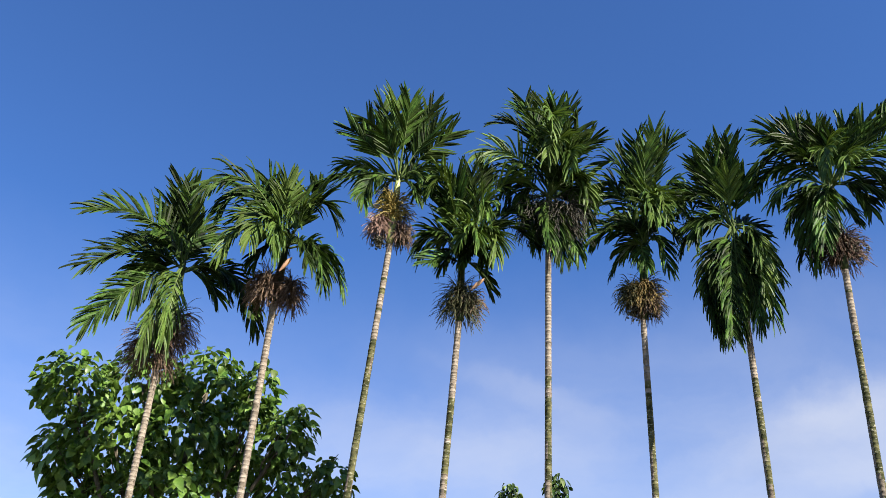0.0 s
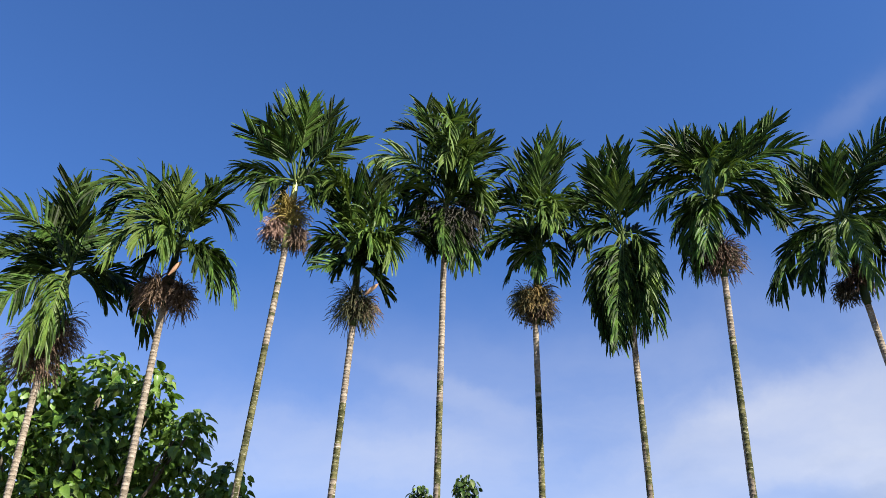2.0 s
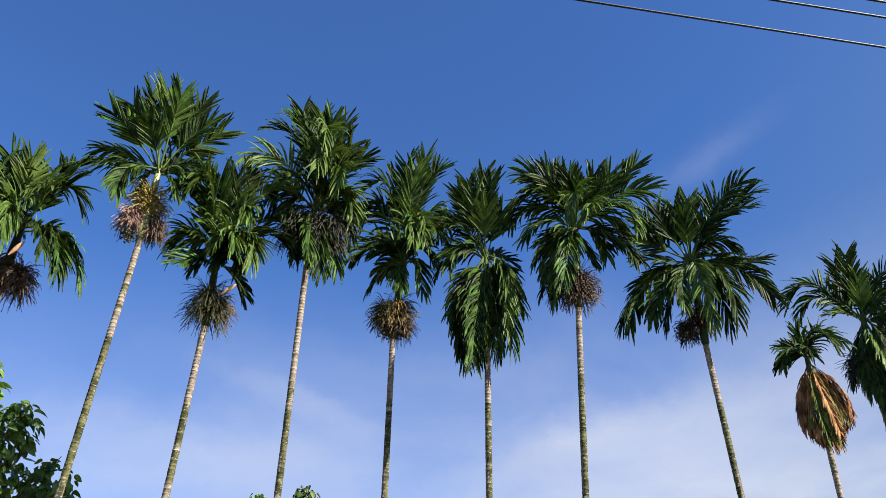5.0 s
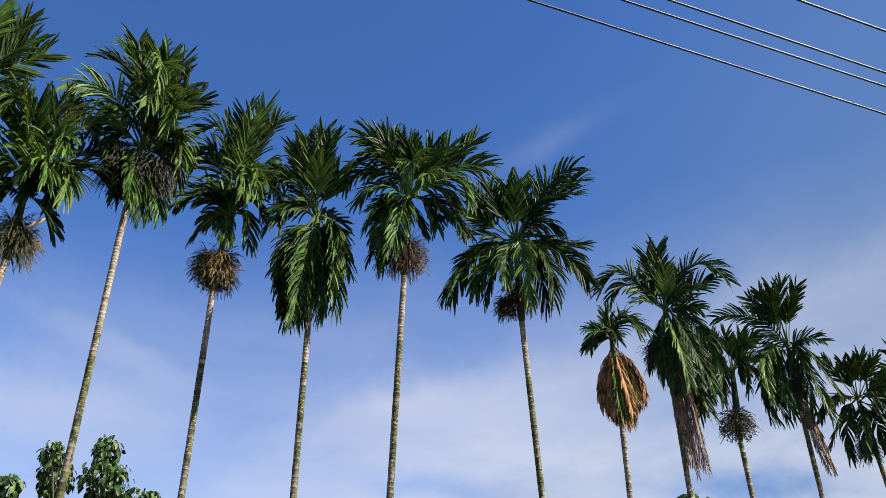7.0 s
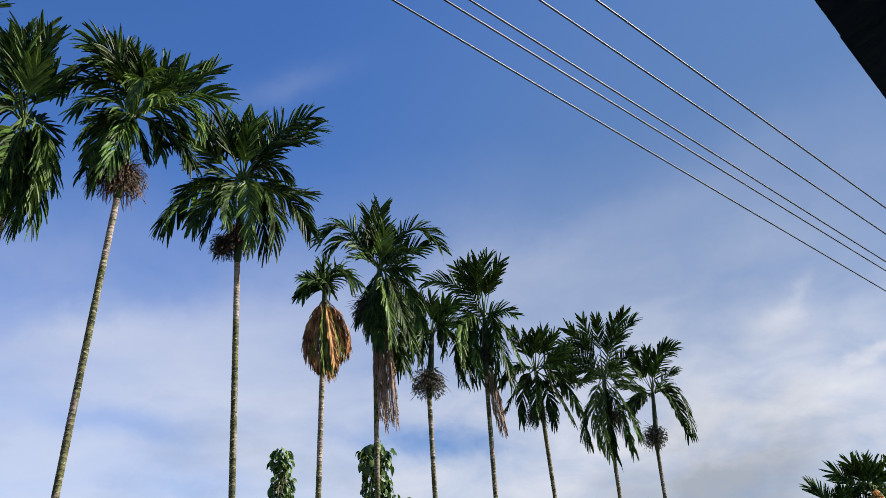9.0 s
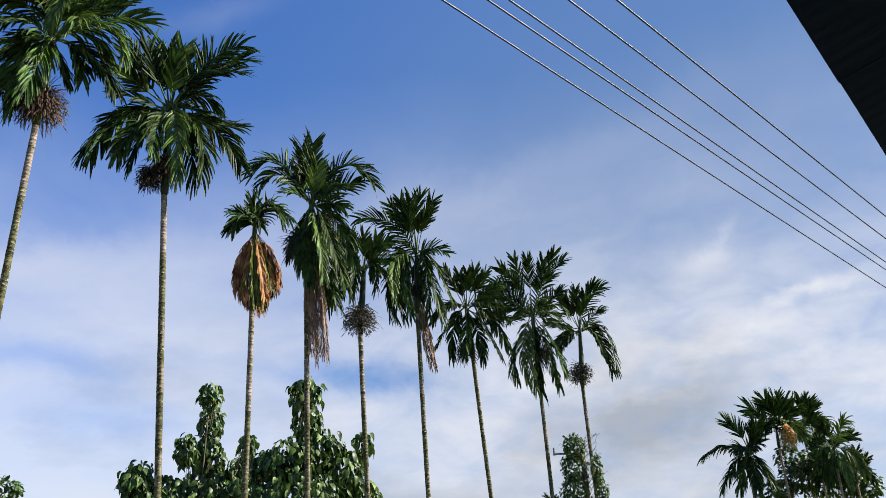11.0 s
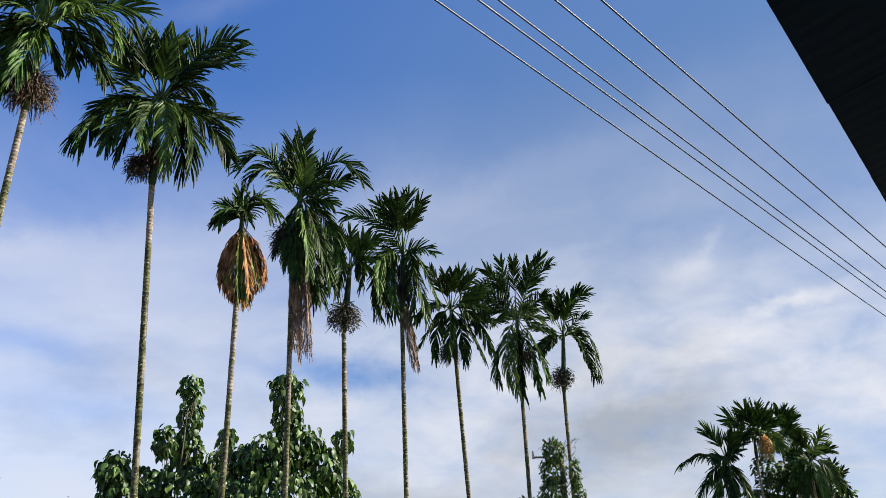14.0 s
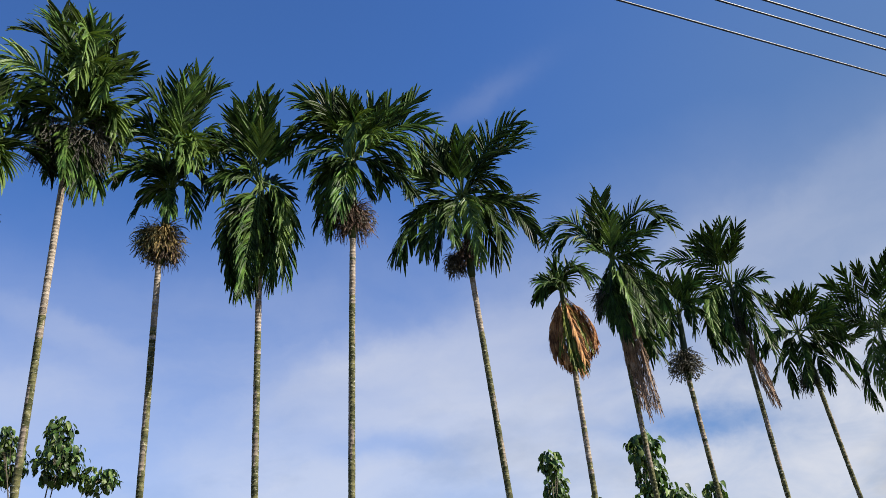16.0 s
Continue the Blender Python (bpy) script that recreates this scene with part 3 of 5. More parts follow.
RIDGE_A, RIDGE_B = Vector((5.0, 14.13, 3.19)), Vector((10.77, 9.65, 2.725))
along = (RIDGE_B - RIDGE_A).normalized()
front = Vector((along.y, -along.x, 0)).normalized()


def ridge(q):
    """The ridge line, bowed up a little under its second sheet."""
    return RIDGE_A.lerp(RIDGE_B, q) + UP * (0.034 * math.sin(math.pi * max(0.0, (q - 0.62) / 0.38)))


def roof_slope(side, run, drop, wave, a=0.0, b=1.0, shift=Vector()):
    geo = Geo()
    n = int((ridge(b) - ridge(a)).length / 0.075) * 4
    verts, faces = [], []
    for i in range(n + 1):
        e = ridge(a + (b - a) * i / n) + shift + UP * (wave * math.sin(2 * math.pi * i / 4 + 0.6))
        f = e + side * run - UP * drop
        verts += [e, f, e + UP * 0.004, f + UP * 0.004]
    for i in range(n):
        q, k = 4 * i, 4 * i + 4
        faces += [(q, q + 1, k + 1, k), (q + 2, k + 2, k + 3, q + 3), (q + 1, q + 3, k + 3, k + 1), (q, k, k + 2, q + 2)]
    geo.add(verts, faces)
    return geo


part("roof_sheet", roof_slope(front, 2.2, 0.62, 0.0004), SHEET_GREY, shed, "weathered grey roof sheet")
part("roof_sheet", roof_slope(-front, 1.7, 0.42, 0.012), SHEET_GREY, shed, "weathered grey roof sheet")
part("roof_sheet", roof_slope(front, 0.9, 0.8, 0.022, 0.0, 0.60, front * 1.28 - UP * 0.300), SHEET_BLACK, shed, "dark corrugated lower sheet")
for lo, hi, lift in ((0.0, 0.628, 0.018), (0.622, 1.0, 0.010)):
    geo = Geo()
    sect = [(-0.10, -0.028), (-0.04, 0.018), (0.0, 0.028), (0.04, 0.018), (0.10, -0.028), (0.10, -0.036), (-0.10, -0.036)]
    k, steps = len(sect), 10
    verts = [ridge(lo + (hi - lo) * i / steps) + front * w + UP * (h + lift) for i in range(steps + 1) for w, h in sect]
    faces = [(j * k + i, j * k + (i + 1) % k, (j + 1) * k + (i + 1) % k, (j + 1) * k + i) for j in range(steps) for i in range(k)]
    geo.add(verts, faces + [tuple(range(k))[::-1], tuple(range(steps * k, steps * k + k))])
    part("ridge_cap", geo, CAP, shed, "white folded ridge cap")
geo = Geo()
for side in (2.0, -1.6):
    a, b = RIDGE_A + front * side, RIDGE_B + front * side
    geo.add([Vector((q.x, q.y, z)) + front * o for q in (a, b) for z in (0, 2.10) for o in (-0.05, 0.05)],
            [(0, 1, 3, 2), (4, 6, 7, 5), (0, 4, 5, 1), (2, 3, 7, 6), (0, 2, 6, 4), (1, 5, 7, 3)])
for q in (RIDGE_A, RIDGE_B):
    geo.add([Vector((q.x, q.y, z)) + front * s + along * o for s, zz in ((-1.55, 2.25), (0, 2.7), (1.95, 2.10)) for z in (0, zz) for o in (-0.04, 0.04)],
            [(0, 1, 3, 2), (2, 3, 7, 6), (0, 2, 6, 4), (1, 5, 7, 3), (4, 6, 10, 8), (5, 9, 11, 7), (6, 7, 11, 10), (8, 10, 11, 9)])
part("wall", geo, WALL, shed, "plain shed wall")
rng = random.Random(5)
geo = Geo()
for i in range(112):
    s = rng.gauss(0.69, 0.024) if i < 95 else rng.uniform(0.5, 0.95)
    o = rng.gauss(0.38, 0.045) if i < 95 else rng.uniform(0.2, 1.3)
    c = ridge(s) + front * o - UP * (o * 0.282 - 0.012)
    w = rng.uniform(0.012, 0.06)
    d = (along + front * rng.uniform(-0.6, 0.6)).normalized()
    e = d.cross(UP).normalized()
    geo.add([c - d * w, c + e * w * 0.4 + UP * 0.006, c + d * w - UP * 0.004, c - e * w * 0.4 + UP * 0.002], [(0, 1, 2, 3)])
tagged(part("leaf_litter", geo, LITTER), "dry leaf litter lying on the grey roof", "leaf litter", kind="stuff")

# ---------- overhead cables ----------
for y, slope in ((4.765, 0.1145), (4.468, 0.1195), (4.310, 0.1195), (3.868, 0.1195), (3.510, 0.1200)):
    geo = Geo()
    pts = [Vector((x, y - slope * x, 7.54 + 0.34 * ((x - 15) / 60) ** 2)) for x in range(-60, 101, 4)]
    geo.tube(pts, [0.0118] * len(pts), 6)
    tagged(part("power_cable", geo, CABLE, smooth=True), "thin dark overhead power cable", "cable", "overhead cables")

# departure angle and length, tip angle and reach, lean towards the viewer
P1 = dict(foot=(-5.39, 16.69), top=(-5.53, 16.64, 8.63), hub=(-5.48, 16.66, 11.15), turn=18.2, fronds=[
    ("u", 104, 1.31, 101, 2.71, 0.0), ("u", 93, 1.18, 96, 2.45, 0.2), ("f", 120, 1.82, 167, 2.49, 0.2),
    ("f", 149, 1.38, -158, 2.29, 0.1), ("f", -144, 1.17, -127, 2.97, 0.3), ("l", -109, 1.12, -99, 2.68, 0.9),
    ("l", -99, 1.08, -91, 2.45, 0.9), ("g", 35, 1.59, -35, 2.18, 0.0), ("f", 91, 1.16, 63, 1.55, -0.5),
    ("f", 90, 1.20, 81, 2.02, -0.6), ("f", 122, 1.50, 154, 1.53, -0.6), ("f", 161, 0.77, -141, 1.44, -0.1),
    ("g", 40, 0.82, -32, 1.25, 0.2), ("u", 108, 1.14, 108, 2.31, -0.3)])
P2 = dict(foot=(-3.39, 15.94), top=(-3.23, 15.97, 10.00), hub=(-3.17, 15.98, 11.47), turn=11.2, fronds=[
    ("g", 115, 2.77, 164, 2.14, 0.2), ("g", 114, 2.63, 166, 1.72, -0.1), ("u", 107, 1.37, 110, 2.09, 0.0),
    ("k", 95, 1.33, 98, 1.99, 0.1), ("u", 76, 0.95, 85, 1.95, 0.0), ("g", 75, 2.06, 28, 1.09, 0.1),
    ("l", 128, 1.18, -129, 1.16, 0.8), ("l", 117, 0.91, -100, 1.07, 1.0), ("l", 145, 1.35, -143, 1.52, 0.5),
    ("g", 24, 1.05, -41, 1.62, 0.2), ("g", 19, 0.79, -60, 1.56, 0.5), ("g", -157, 0.60, -121, 1.07, 0.2),
    ("l", 67, 1.25, -171, 0.18, 0.9), ("f", 120, 1.46, 175, 1.27, 0.1), ("g", 57, 0.42, -64, 1.10, 0.7),
    ("f", 78, 1.85, 73, 2.22, -0.3)])
P3 = dict(foot=(-1.76, 16.57), top=(-0.98, 16.51, 11.92), hub=(-0.91, 16.51, 13.83), turn=3.2, fronds=[
    ("k", 98, 1.70, 94, 2.80, 0.1), ("u", 102, 1.42, 104, 2.89, 0.0), ("u", 77, 1.47, 73, 2.85, 0.0),
    ("u", 124, 1.33, 135, 2.26, 0.0), ("u", 58, 1.34, 51, 2.46, 0.0), ("u", 87, 1.52, 86, 2.25, 0.4),
    ("u", 86, 1.45, 79, 2.94, -0.3), ("u", 110, 1.69, 115, 2.61, -0.3), ("u", 99, 1.07, 120, 1.66, 0.3),
    ("g", 159, 1.09, -166, 2.10, 0.0), ("g", 140, 1.07, 158, 1.63, -0.4), ("g", -174, 0.85, -118, 1.41, 0.3),
    ("g", 139, 0.44, -106, 0.56, -0.3), ("g", 53, 0.78, -44, 0.99, 0.2), ("g", 61, 0.73, 34, 1.38, -0.2),
    ("u", 68, 1.22, 56, 2.05, 0.3), ("g", -15, 0.32, -66, 1.01, 0.4)])
P4 = dict(foot=(0.17, 16.69), top=(0.64, 16.62, 10.12), hub=(0.66, 16.62, 11.76), turn=-2.3, fronds=[
    ("g", 101, 2.90, 122, 2.17, 0.0), ("u", 101, 1.77, 105, 2.69, 0.1), ("u", 85, 1.50, 87, 3.04, 0.0),
    ("u", 91, 1.49, 97, 2.54, 0.2), ("u", 75, 2.02, 83, 3.19, -0.2), ("l", 74, 2.48, 59, 2.48, 0.1),
    ("l", 76, 2.36, 33, 0.58, 0.8), ("l", 75, 1.16, -63, 0.69, 1.0), ("l", 82, 1.00, -103, 0.37, 0.9),
    ("l", 58, 1.66, -42, 0.88, 0.6), ("f", 61, 1.96, 10, 1.68, 0.0), ("g", 64, 2.52, 39, 1.90, -0.2),
    ("g", 112, 1.66, 172, 1.11, 0.0), ("g", 112, 1.29, -163, 0.98, 0.1), ("g", 116, 0.61, -123, 0.75, 0.3),
    ("g", 44, 0.81, -51, 0.69, 0.3), ("g", 63, 0.39, -92, 0.67, 0.6), ("f", 99, 2.12, 115, 2.33, -0.2),
    ("l", 98, 3.26, 121, 1.55, 0.4)])
P5 = dict(foot=(2.40, 17.01), top=(2.64, 16.79, 12.35), hub=(2.70, 16.78, 13.82), turn=-9.2, fronds=[
    ("u", 93, 1.79, 92, 3.52, 0.0), ("u", 82, 1.87, 79, 3.37, 0.0), ("f", 95, 2.74, 123, 2.66, 0.0),
    ("u", 98, 2.47, 101, 3.49, -0.2), ("l", 88, 3.38, 81, 0.64, 1.0), ("u", 71, 1.99, 50, 2.07, 0.0),
    ("u", 70, 1.57, 68, 2.40, 0.1), ("l", 71, 2.12, -47, 0.70, 0.9), ("l", 114, 2.23, 152, 2.07, 0.2),
    ("g", 125, 1.83, -178, 1.01, 0.0), ("g", 138, 0.86, -130, 0.88, 0.2), ("l", 57, 1.59, -39, 1.15, 0.2),
    ("g", 57, 1.03, -48, 1.38, 0.0), ("g", -108, 0.71, -103, 1.67, 0.1), ("g", -61, 0.77, -71, 1.94, 0.0),
    ("g", -81, 0.88, -82, 2.16, 0.4), ("g", -95, 1.15, -90, 1.91, 0.6), ("u", 86, 1.93, 84, 2.70, 0.4),
    ("f", 88, 2.45, 111, 2.70, 0.2), ("l", 78, 2.32, -132, 0.22, 0.9), ("g", 32, 0.86, 7, 1.12, -0.2)])
P6 = dict(foot=(4.67, 17.43), top=(4.85, 17.35, 10.82), hub=(5.03, 17.30, 12.95), turn=-16.2, fronds=[
    ("u", 91, 2.07, 89, 3.73, 0.0), ("u", 86, 2.15, 85, 2.93, 0.3), ("k", 85, 2.36, 80, 3.58, 0.1),
    ("u", 82, 3.24, 72, 3.13, 0.0), ("g", 94, 3.51, 117, 2.44, 0.1), ("g", 101, 2.67, 148, 1.54, 0.0),
    ("g", 116, 1.42, -180, 1.40, 0.0), ("l", 74, 2.91, 32, 1.28, 0.2), ("l", 75, 2.34, -33, 0.62, 0.8),
    ("l", 82, 1.95, -1, 0.16, 0.9), ("g", 63, 1.24, -26, 0.78, 0.1), ("g", 54, 0.64, -67, 1.18, 0.2),
    ("g", 135, 0.45, -135, 1.15, 0.0), ("g", -115, 0.29, -86, 1.12, 0.5), ("u", 98, 2.22, 94, 3.28, -0.2),
    ("g", 99, 2.66, 115, 2.19, -0.3), ("g", 99, 0.88, 163, 0.93, 0.3), ("l", 68, 1.59, -66, 0.38, 0.9),
    ("g", 70, 2.34, 31, 1.06, -0.1)])
P7 = dict(foot=(6.64, 16.32), top=(6.75, 16.20, 10.30), hub=(6.79, 16.18, 12.78), turn=-22.8, fronds=[
    ("u", 103, 1.51, 99, 2.85, 0.0), ("u", 107, 1.29, 108, 2.39, 0.1), ("u", 100, 1.44, 88, 3.15, 0.0),
    ("u", 93, 1.48, 83, 2.78, 0.1), ("u", 104, 1.36, 95, 1.99, 0.4), ("k", 94, 1.00, 83, 1.50, 0.4),
    ("u", 81, 0.99, 71, 1.89, 0.0), ("g", 114, 1.45, 153, 1.43, 0.1), ("g", 134, 1.16, -156, 1.29, 0.0),
    ("g", 126, 1.08, -150, 1.06, 0.2), ("l", -22, 0.62, -82, 2.31, 0.4), ("g", -14, 0.77, -81, 2.62, 0.1),
    ("g", -25, 0.67, -81, 2.21, -0.2), ("g", -136, 1.07, -100, 2.81, 0.1), ("g", -139, 1.15, -103, 2.60, 0.2),
    ("g", -114, 1.12, -95, 2.78, 0.4), ("g", -121, 1.37, -96, 2.85, 0.3), ("g", -124, 1.33, -100, 2.56, -0.2),
    ("g", -30, 0.29, -87, 2.02, -0.2), ("l", -7, 0.52, -69, 1.66, 0.1), ("g", -93, 1.39, -92, 3.04, 0.6),
    ("g", -100, 1.50, -96, 3.22, 0.7), ("g", -81, 1.54, -85, 2.76, 0.5), ("g", -104, 0.95, -101, 2.44, -0.4),
    ("f", 108, 1.64, 123, 1.96, -0.3)])
P8 = dict(foot=(8.18, 15.48), top=(8.59, 15.21, 11.12), hub=(8.68, 15.16, 13.37), turn=-27.3, fronds=[
    ("f", 100, 2.23, 131, 2.16, 0.0), ("g", 119, 1.88, 179, 1.69, 0.0), ("g", 107, 2.09, 167, 1.60, 0.2),
    ("u", 103, 1.27, 88, 1.72, 0.1), ("u", 67, 1.06, 70, 2.08, 0.0), ("u", 57, 1.42, 60, 2.24, 0.0),
    ("u", 53, 1.95, 46, 2.62, 0.0), ("f", 50, 1.94, 21, 2.15, 0.0), ("u", 101, 1.70, 103, 2.35, -0.2),
    ("u", 78, 0.80, 75, 1.32, 0.3), ("l", 84, 1.38, -95, 0.80, 1.0), ("l", 38, 1.70, -24, 1.51, 0.2),
    ("g", 1, 0.88, -42, 1.80, 0.0), ("g", -2, 0.61, -59, 1.23, 0.0), ("g", 152, 0.66, -112, 2.04, 0.0),
    ("g", -177, 0.41, -104, 2.21, 0.1), ("g", -179, 0.79, -139, 1.23, 0.0), ("g", -57, 0.33, -64, 0.83, -0.3),
    ("g", -102, 0.54, -101, 1.99, 0.5), ("g", -135, 0.24, -108, 1.83, 0.3), ("g", 130, 1.13, -162, 1.35, 0.1),
    ("f", 98, 1.30, 120, 1.84, 0.2), ("l", 47, 1.05, -80, 0.68, 0.9), ("g", 44, 1.28, -24, 1.21, -0.2),
    ("u", 77, 1.04, 98, 1.60, 0.3)])
P9 = dict(foot=(12.24, 15.08), top=(11.88, 15.37, 10.76), hub=(11.87, 15.38, 13.18), turn=-35.5, fronds=[
    ("u", 125, 1.23, 124, 2.38, 0.0), ("u", 116, 1.05, 109, 2.18, 0.1), ("u", 101, 0.99, 93, 2.32, 0.0),
    ("u", 81, 1.02, 84, 2.38, 0.0), ("u", 150, 1.10, 142, 1.61, 0.2), ("f", 67, 2.06, 41, 2.74, 0.0),
    ("f", 63, 1.72, 28, 2.10, 0.2), ("f", 68, 2.01, 48, 2.79, 0.1), ("g", 61, 1.23, 2, 1.22, 0.0),
    ("g", -178, 1.50, -138, 2.38, 0.0), ("g", -167, 1.46, -132, 2.40, 0.1), ("g", -145, 1.07, -121, 2.02, 0.3),
    ("g", -129, 0.88, -110, 2.04, 0.4), ("f", 163, 1.16, -177, 1.11, 0.3), ("l", -66, 0.53, -84, 2.54, 0.8),
    ("g", -22, 0.49, -74, 2.23, 0.1), ("g", -31, 1.11, -71, 2.31, 0.3), ("g", 0, 1.26, -39, 2.28, 0.0),
    ("f", -23, 1.18, -3, 1.84, -0.2), ("u", 105, 1.23, 101, 2.36, -0.3), ("u", 89, 0.59, 88, 1.76, 0.4),
    ("g", -110, 0.89, -100, 1.71, 0.6), ("f", -180, 1.02, -168, 1.51, -0.3)])
P10 = dict(foot=(14.00, 14.79), top=(14.07, 14.72, 8.34), hub=(14.08, 14.71, 10.62), turn=-41.8, fronds=[
    ("u", 74, 0.07, 98, 1.36, 0.0), ("g", 102, 0.55, -167, 0.82, 0.0), ("g", 115, 0.76, -145, 0.69, 0.2),
    ("f", 121, 0.42, 137, 0.85, -0.2), ("g", 76, 1.16, 2, 1.00, 0.0), ("g", 72, 1.01, -26, 0.78, 0.3),
    ("g", 87, 0.34, -71, 0.52, 0.6)])
P11 = dict(foot=(16.26, 14.98), top=(16.20, 15.04, 9.87), hub=(16.30, 14.94, 12.03), turn=-45.7, fronds=[
    ("u", 104, 0.81, 97, 2.48, 0.0), ("u", 95, 0.89, 88, 2.39, 0.1), ("k", 84, 0.31, 82, 1.72, 0.3),
    ("f", 112, 2.72, 161, 1.86, 0.0), ("g", 119, 1.62, 171, 1.49, 0.2), ("f", 70, 2.60, 7, 1.96, 0.0),
    ("f", 51, 0.92, 30, 1.88, -0.1), ("f", 72, 0.85, 60, 1.44, -0.2), ("u", 117, 0.61, 115, 1.57, -0.2),
    ("l", -79, 1.07, -84, 2.50, 0.8), ("g", -65, 0.96, -72, 2.33, 0.3), ("g", -16, 0.80, -59, 2.20, 0.0),
    ("g", -127, 0.70, -110, 1.61, 0.0), ("g", -76, 1.36, -78, 3.14, 0.1), ("g", -106, 1.10, -96, 2.15, 0.4),
    ("g", -93, 0.85, -79, 2.49, -0.2), ("g", -95, 1.60, -90, 2.53, 0.6), ("g", -65, 1.39, -72, 2.74, 0.2)])
P12 = dict(foot=(18.01, 14.49), top=(17.87, 14.66, 8.47), hub=(17.96, 14.54, 10.44), turn=-49.4, fronds=[
    ("u", 123, 0.60, 103, 1.54, 0.0), ("u", 70, 0.61, 72, 1.53, 0.0), ("f", 71, 0.83, 43, 1.34, 0.0),
    ("u", 96, 0.71, 87, 1.27, 0.2), ("g", 125, 1.56, -127, 1.39, 0.0), ("g", 150, 1.03, -124, 1.70, 0.1),
    ("g", 143, 0.79, -121, 1.12, 0.3), ("g", 33, 0.62, -53, 1.13, 0.0), ("g", 55, 0.57, -73, 0.97, 0.4),
    ("f", 129, 1.20, 124, 1.37, 0.0), ("u", 132, 0.74, 118, 1.32, 0.2), ("g", -151, 0.30, -106, 1.21, 0.6),
    ("g", -176, 1.08, -130, 1.80, -0.1)])
P13 = dict(foot=(20.37, 14.39), top=(20.28, 14.51, 9.58), hub=(20.32, 14.46, 11.59), turn=-53.1, fronds=[
    ("f", 107, 1.67, 148, 2.41, 0.0), ("u", 104, 1.22, 103, 2.18, 0.0), ("u", 96, 1.35, 81, 2.25, 0.0),
    ("u", 81, 1.40, 71, 2.26, 0.0), ("u", 104, 1.27, 90, 2.06, 0.3), ("u", 110, 1.55, 113, 2.22, -0.2),
    ("u", 88, 1.28, 64, 1.36, 0.3), ("g", 155, 1.02, -111, 2.29, 0.0), ("l", -179, 0.84, -109, 1.96, 0.6),
    ("g", -162, 0.77, -99, 2.34, 0.2), ("g", 36, 0.46, -61, 2.01, 0.0), ("g", -31, 0.44, -75, 2.42, 0.1),
    ("g", 15, 0.27, -85, 2.42, 0.3), ("g", -170, 1.10, -108, 2.11, -0.2), ("g", -31, 1.01, -42, 1.39, -0.2),
    ("g", -143, 0.62, -94, 2.33, 0.5), ("g", -92, 0.29, -88, 2.05, -0.3), ("g", -166, 0.74, -106, 1.99, 0.4)])
P14 = dict(foot=(22.75, 13.64), top=(22.46, 14.10, 8.51), hub=(22.40, 14.19, 10.27), turn=-56.0, fronds=[
    ("u", 101, 0.84, 95, 1.50, 0.0), ("u", 112, 1.09, 116, 1.60, 0.1), ("u", 72, 1.03, 77, 1.62, 0.0),
    ("u", 55, 0.89, 58, 1.41, 0.1), ("g", -153, 0.43, -127, 1.86, 0.0), ("g", -149, 0.51, -106, 1.81, 0.2),
    ("g", 146, 0.77, -152, 1.23, 0.1), ("g", 2, 0.75, -53, 2.01, 0.0), ("g", -45, 0.74, -62, 1.99, 0.2),
    ("f", -32, 0.97, -12, 1.82, 0.0), ("g", 41, 1.16, -25, 1.29, 0.1), ("f", 31, 1.03, 40, 1.34, -0.1),
    ("g", -90, 0.64, -94, 1.76, 0.5), ("g", -64, 0.98, -78, 1.89, 0.5), ("u", 83, 0.82, 86, 1.15, 0.4)])
P15 = dict(foot=(25.77, 13.69), top=(25.76, 13.71, 8.26), hub=(25.76, 13.71, 10.65), turn=-60.9, fronds=[
    ("f", 115, 1.69, 136, 2.01, 0.0), ("u", 107, 1.41, 120, 2.42, 0.1), ("u", 103, 1.66, 102, 2.48, 0.0),
    ("u", 90, 1.72, 91, 1.99, 0.2), ("u", 75, 1.74, 75, 2.29, 0.0), ("f", 74, 1.85, 56, 2.58, 0.0),
    ("u", 71, 2.07, 66, 2.48, 0.2), ("f", 52, 1.25, 39, 1.54, -0.1), ("f", 136, 1.38, 152, 1.74, 0.1),
    ("f", 141, 1.31, -163, 1.60, 0.0), ("f", -9, 0.48, -30, 1.51, 0.0), ("g", 35, 1.17, -12, 1.15, 0.1),
    ("l", -122, 1.13, -97, 2.63, 0.3), ("g", -134, 1.48, -107, 2.22, 0.0), ("g", -94, 1.18, -88, 2.91, 0.2),
    ("g", -72, 1.38, -76, 2.69, 0.1), ("g", -56, 1.39, -68, 2.28, 0.0), ("l", -106, 1.40, -91, 2.76, 0.5)])
P16 = dict(foot=(28.53, 13.43), top=(28.50, 13.51, 8.46), hub=(28.56, 13.37, 10.67), turn=-63.9, fronds=[
    ("u", 118, 0.89, 110, 1.87, 0.0), ("u", 96, 1.20, 88, 1.68, 0.1), ("f", 79, 1.65, 52, 1.91, 0.0),
    ("u", 86, 1.29, 64, 2.06, 0.1), ("u", 106, 1.09, 107, 1.46, 0.3), ("f", 53, 0.99, 30, 1.19, 0.1),
    ("g", 32, 1.28, -60, 2.22, 0.0), ("g", 21, 0.78, -63, 2.07, 0.1), ("f", 163, 0.77, 167, 1.41, 0.0),
    ("f", -159, 0.71, -156, 1.31, 0.1), ("g", -166, 0.66, -132, 1.20, 0.3), ("u", 90, 0.92, 62, 1.26, 0.3),
    ("g", 28, 0.55, -58, 1.25, 0.3)])
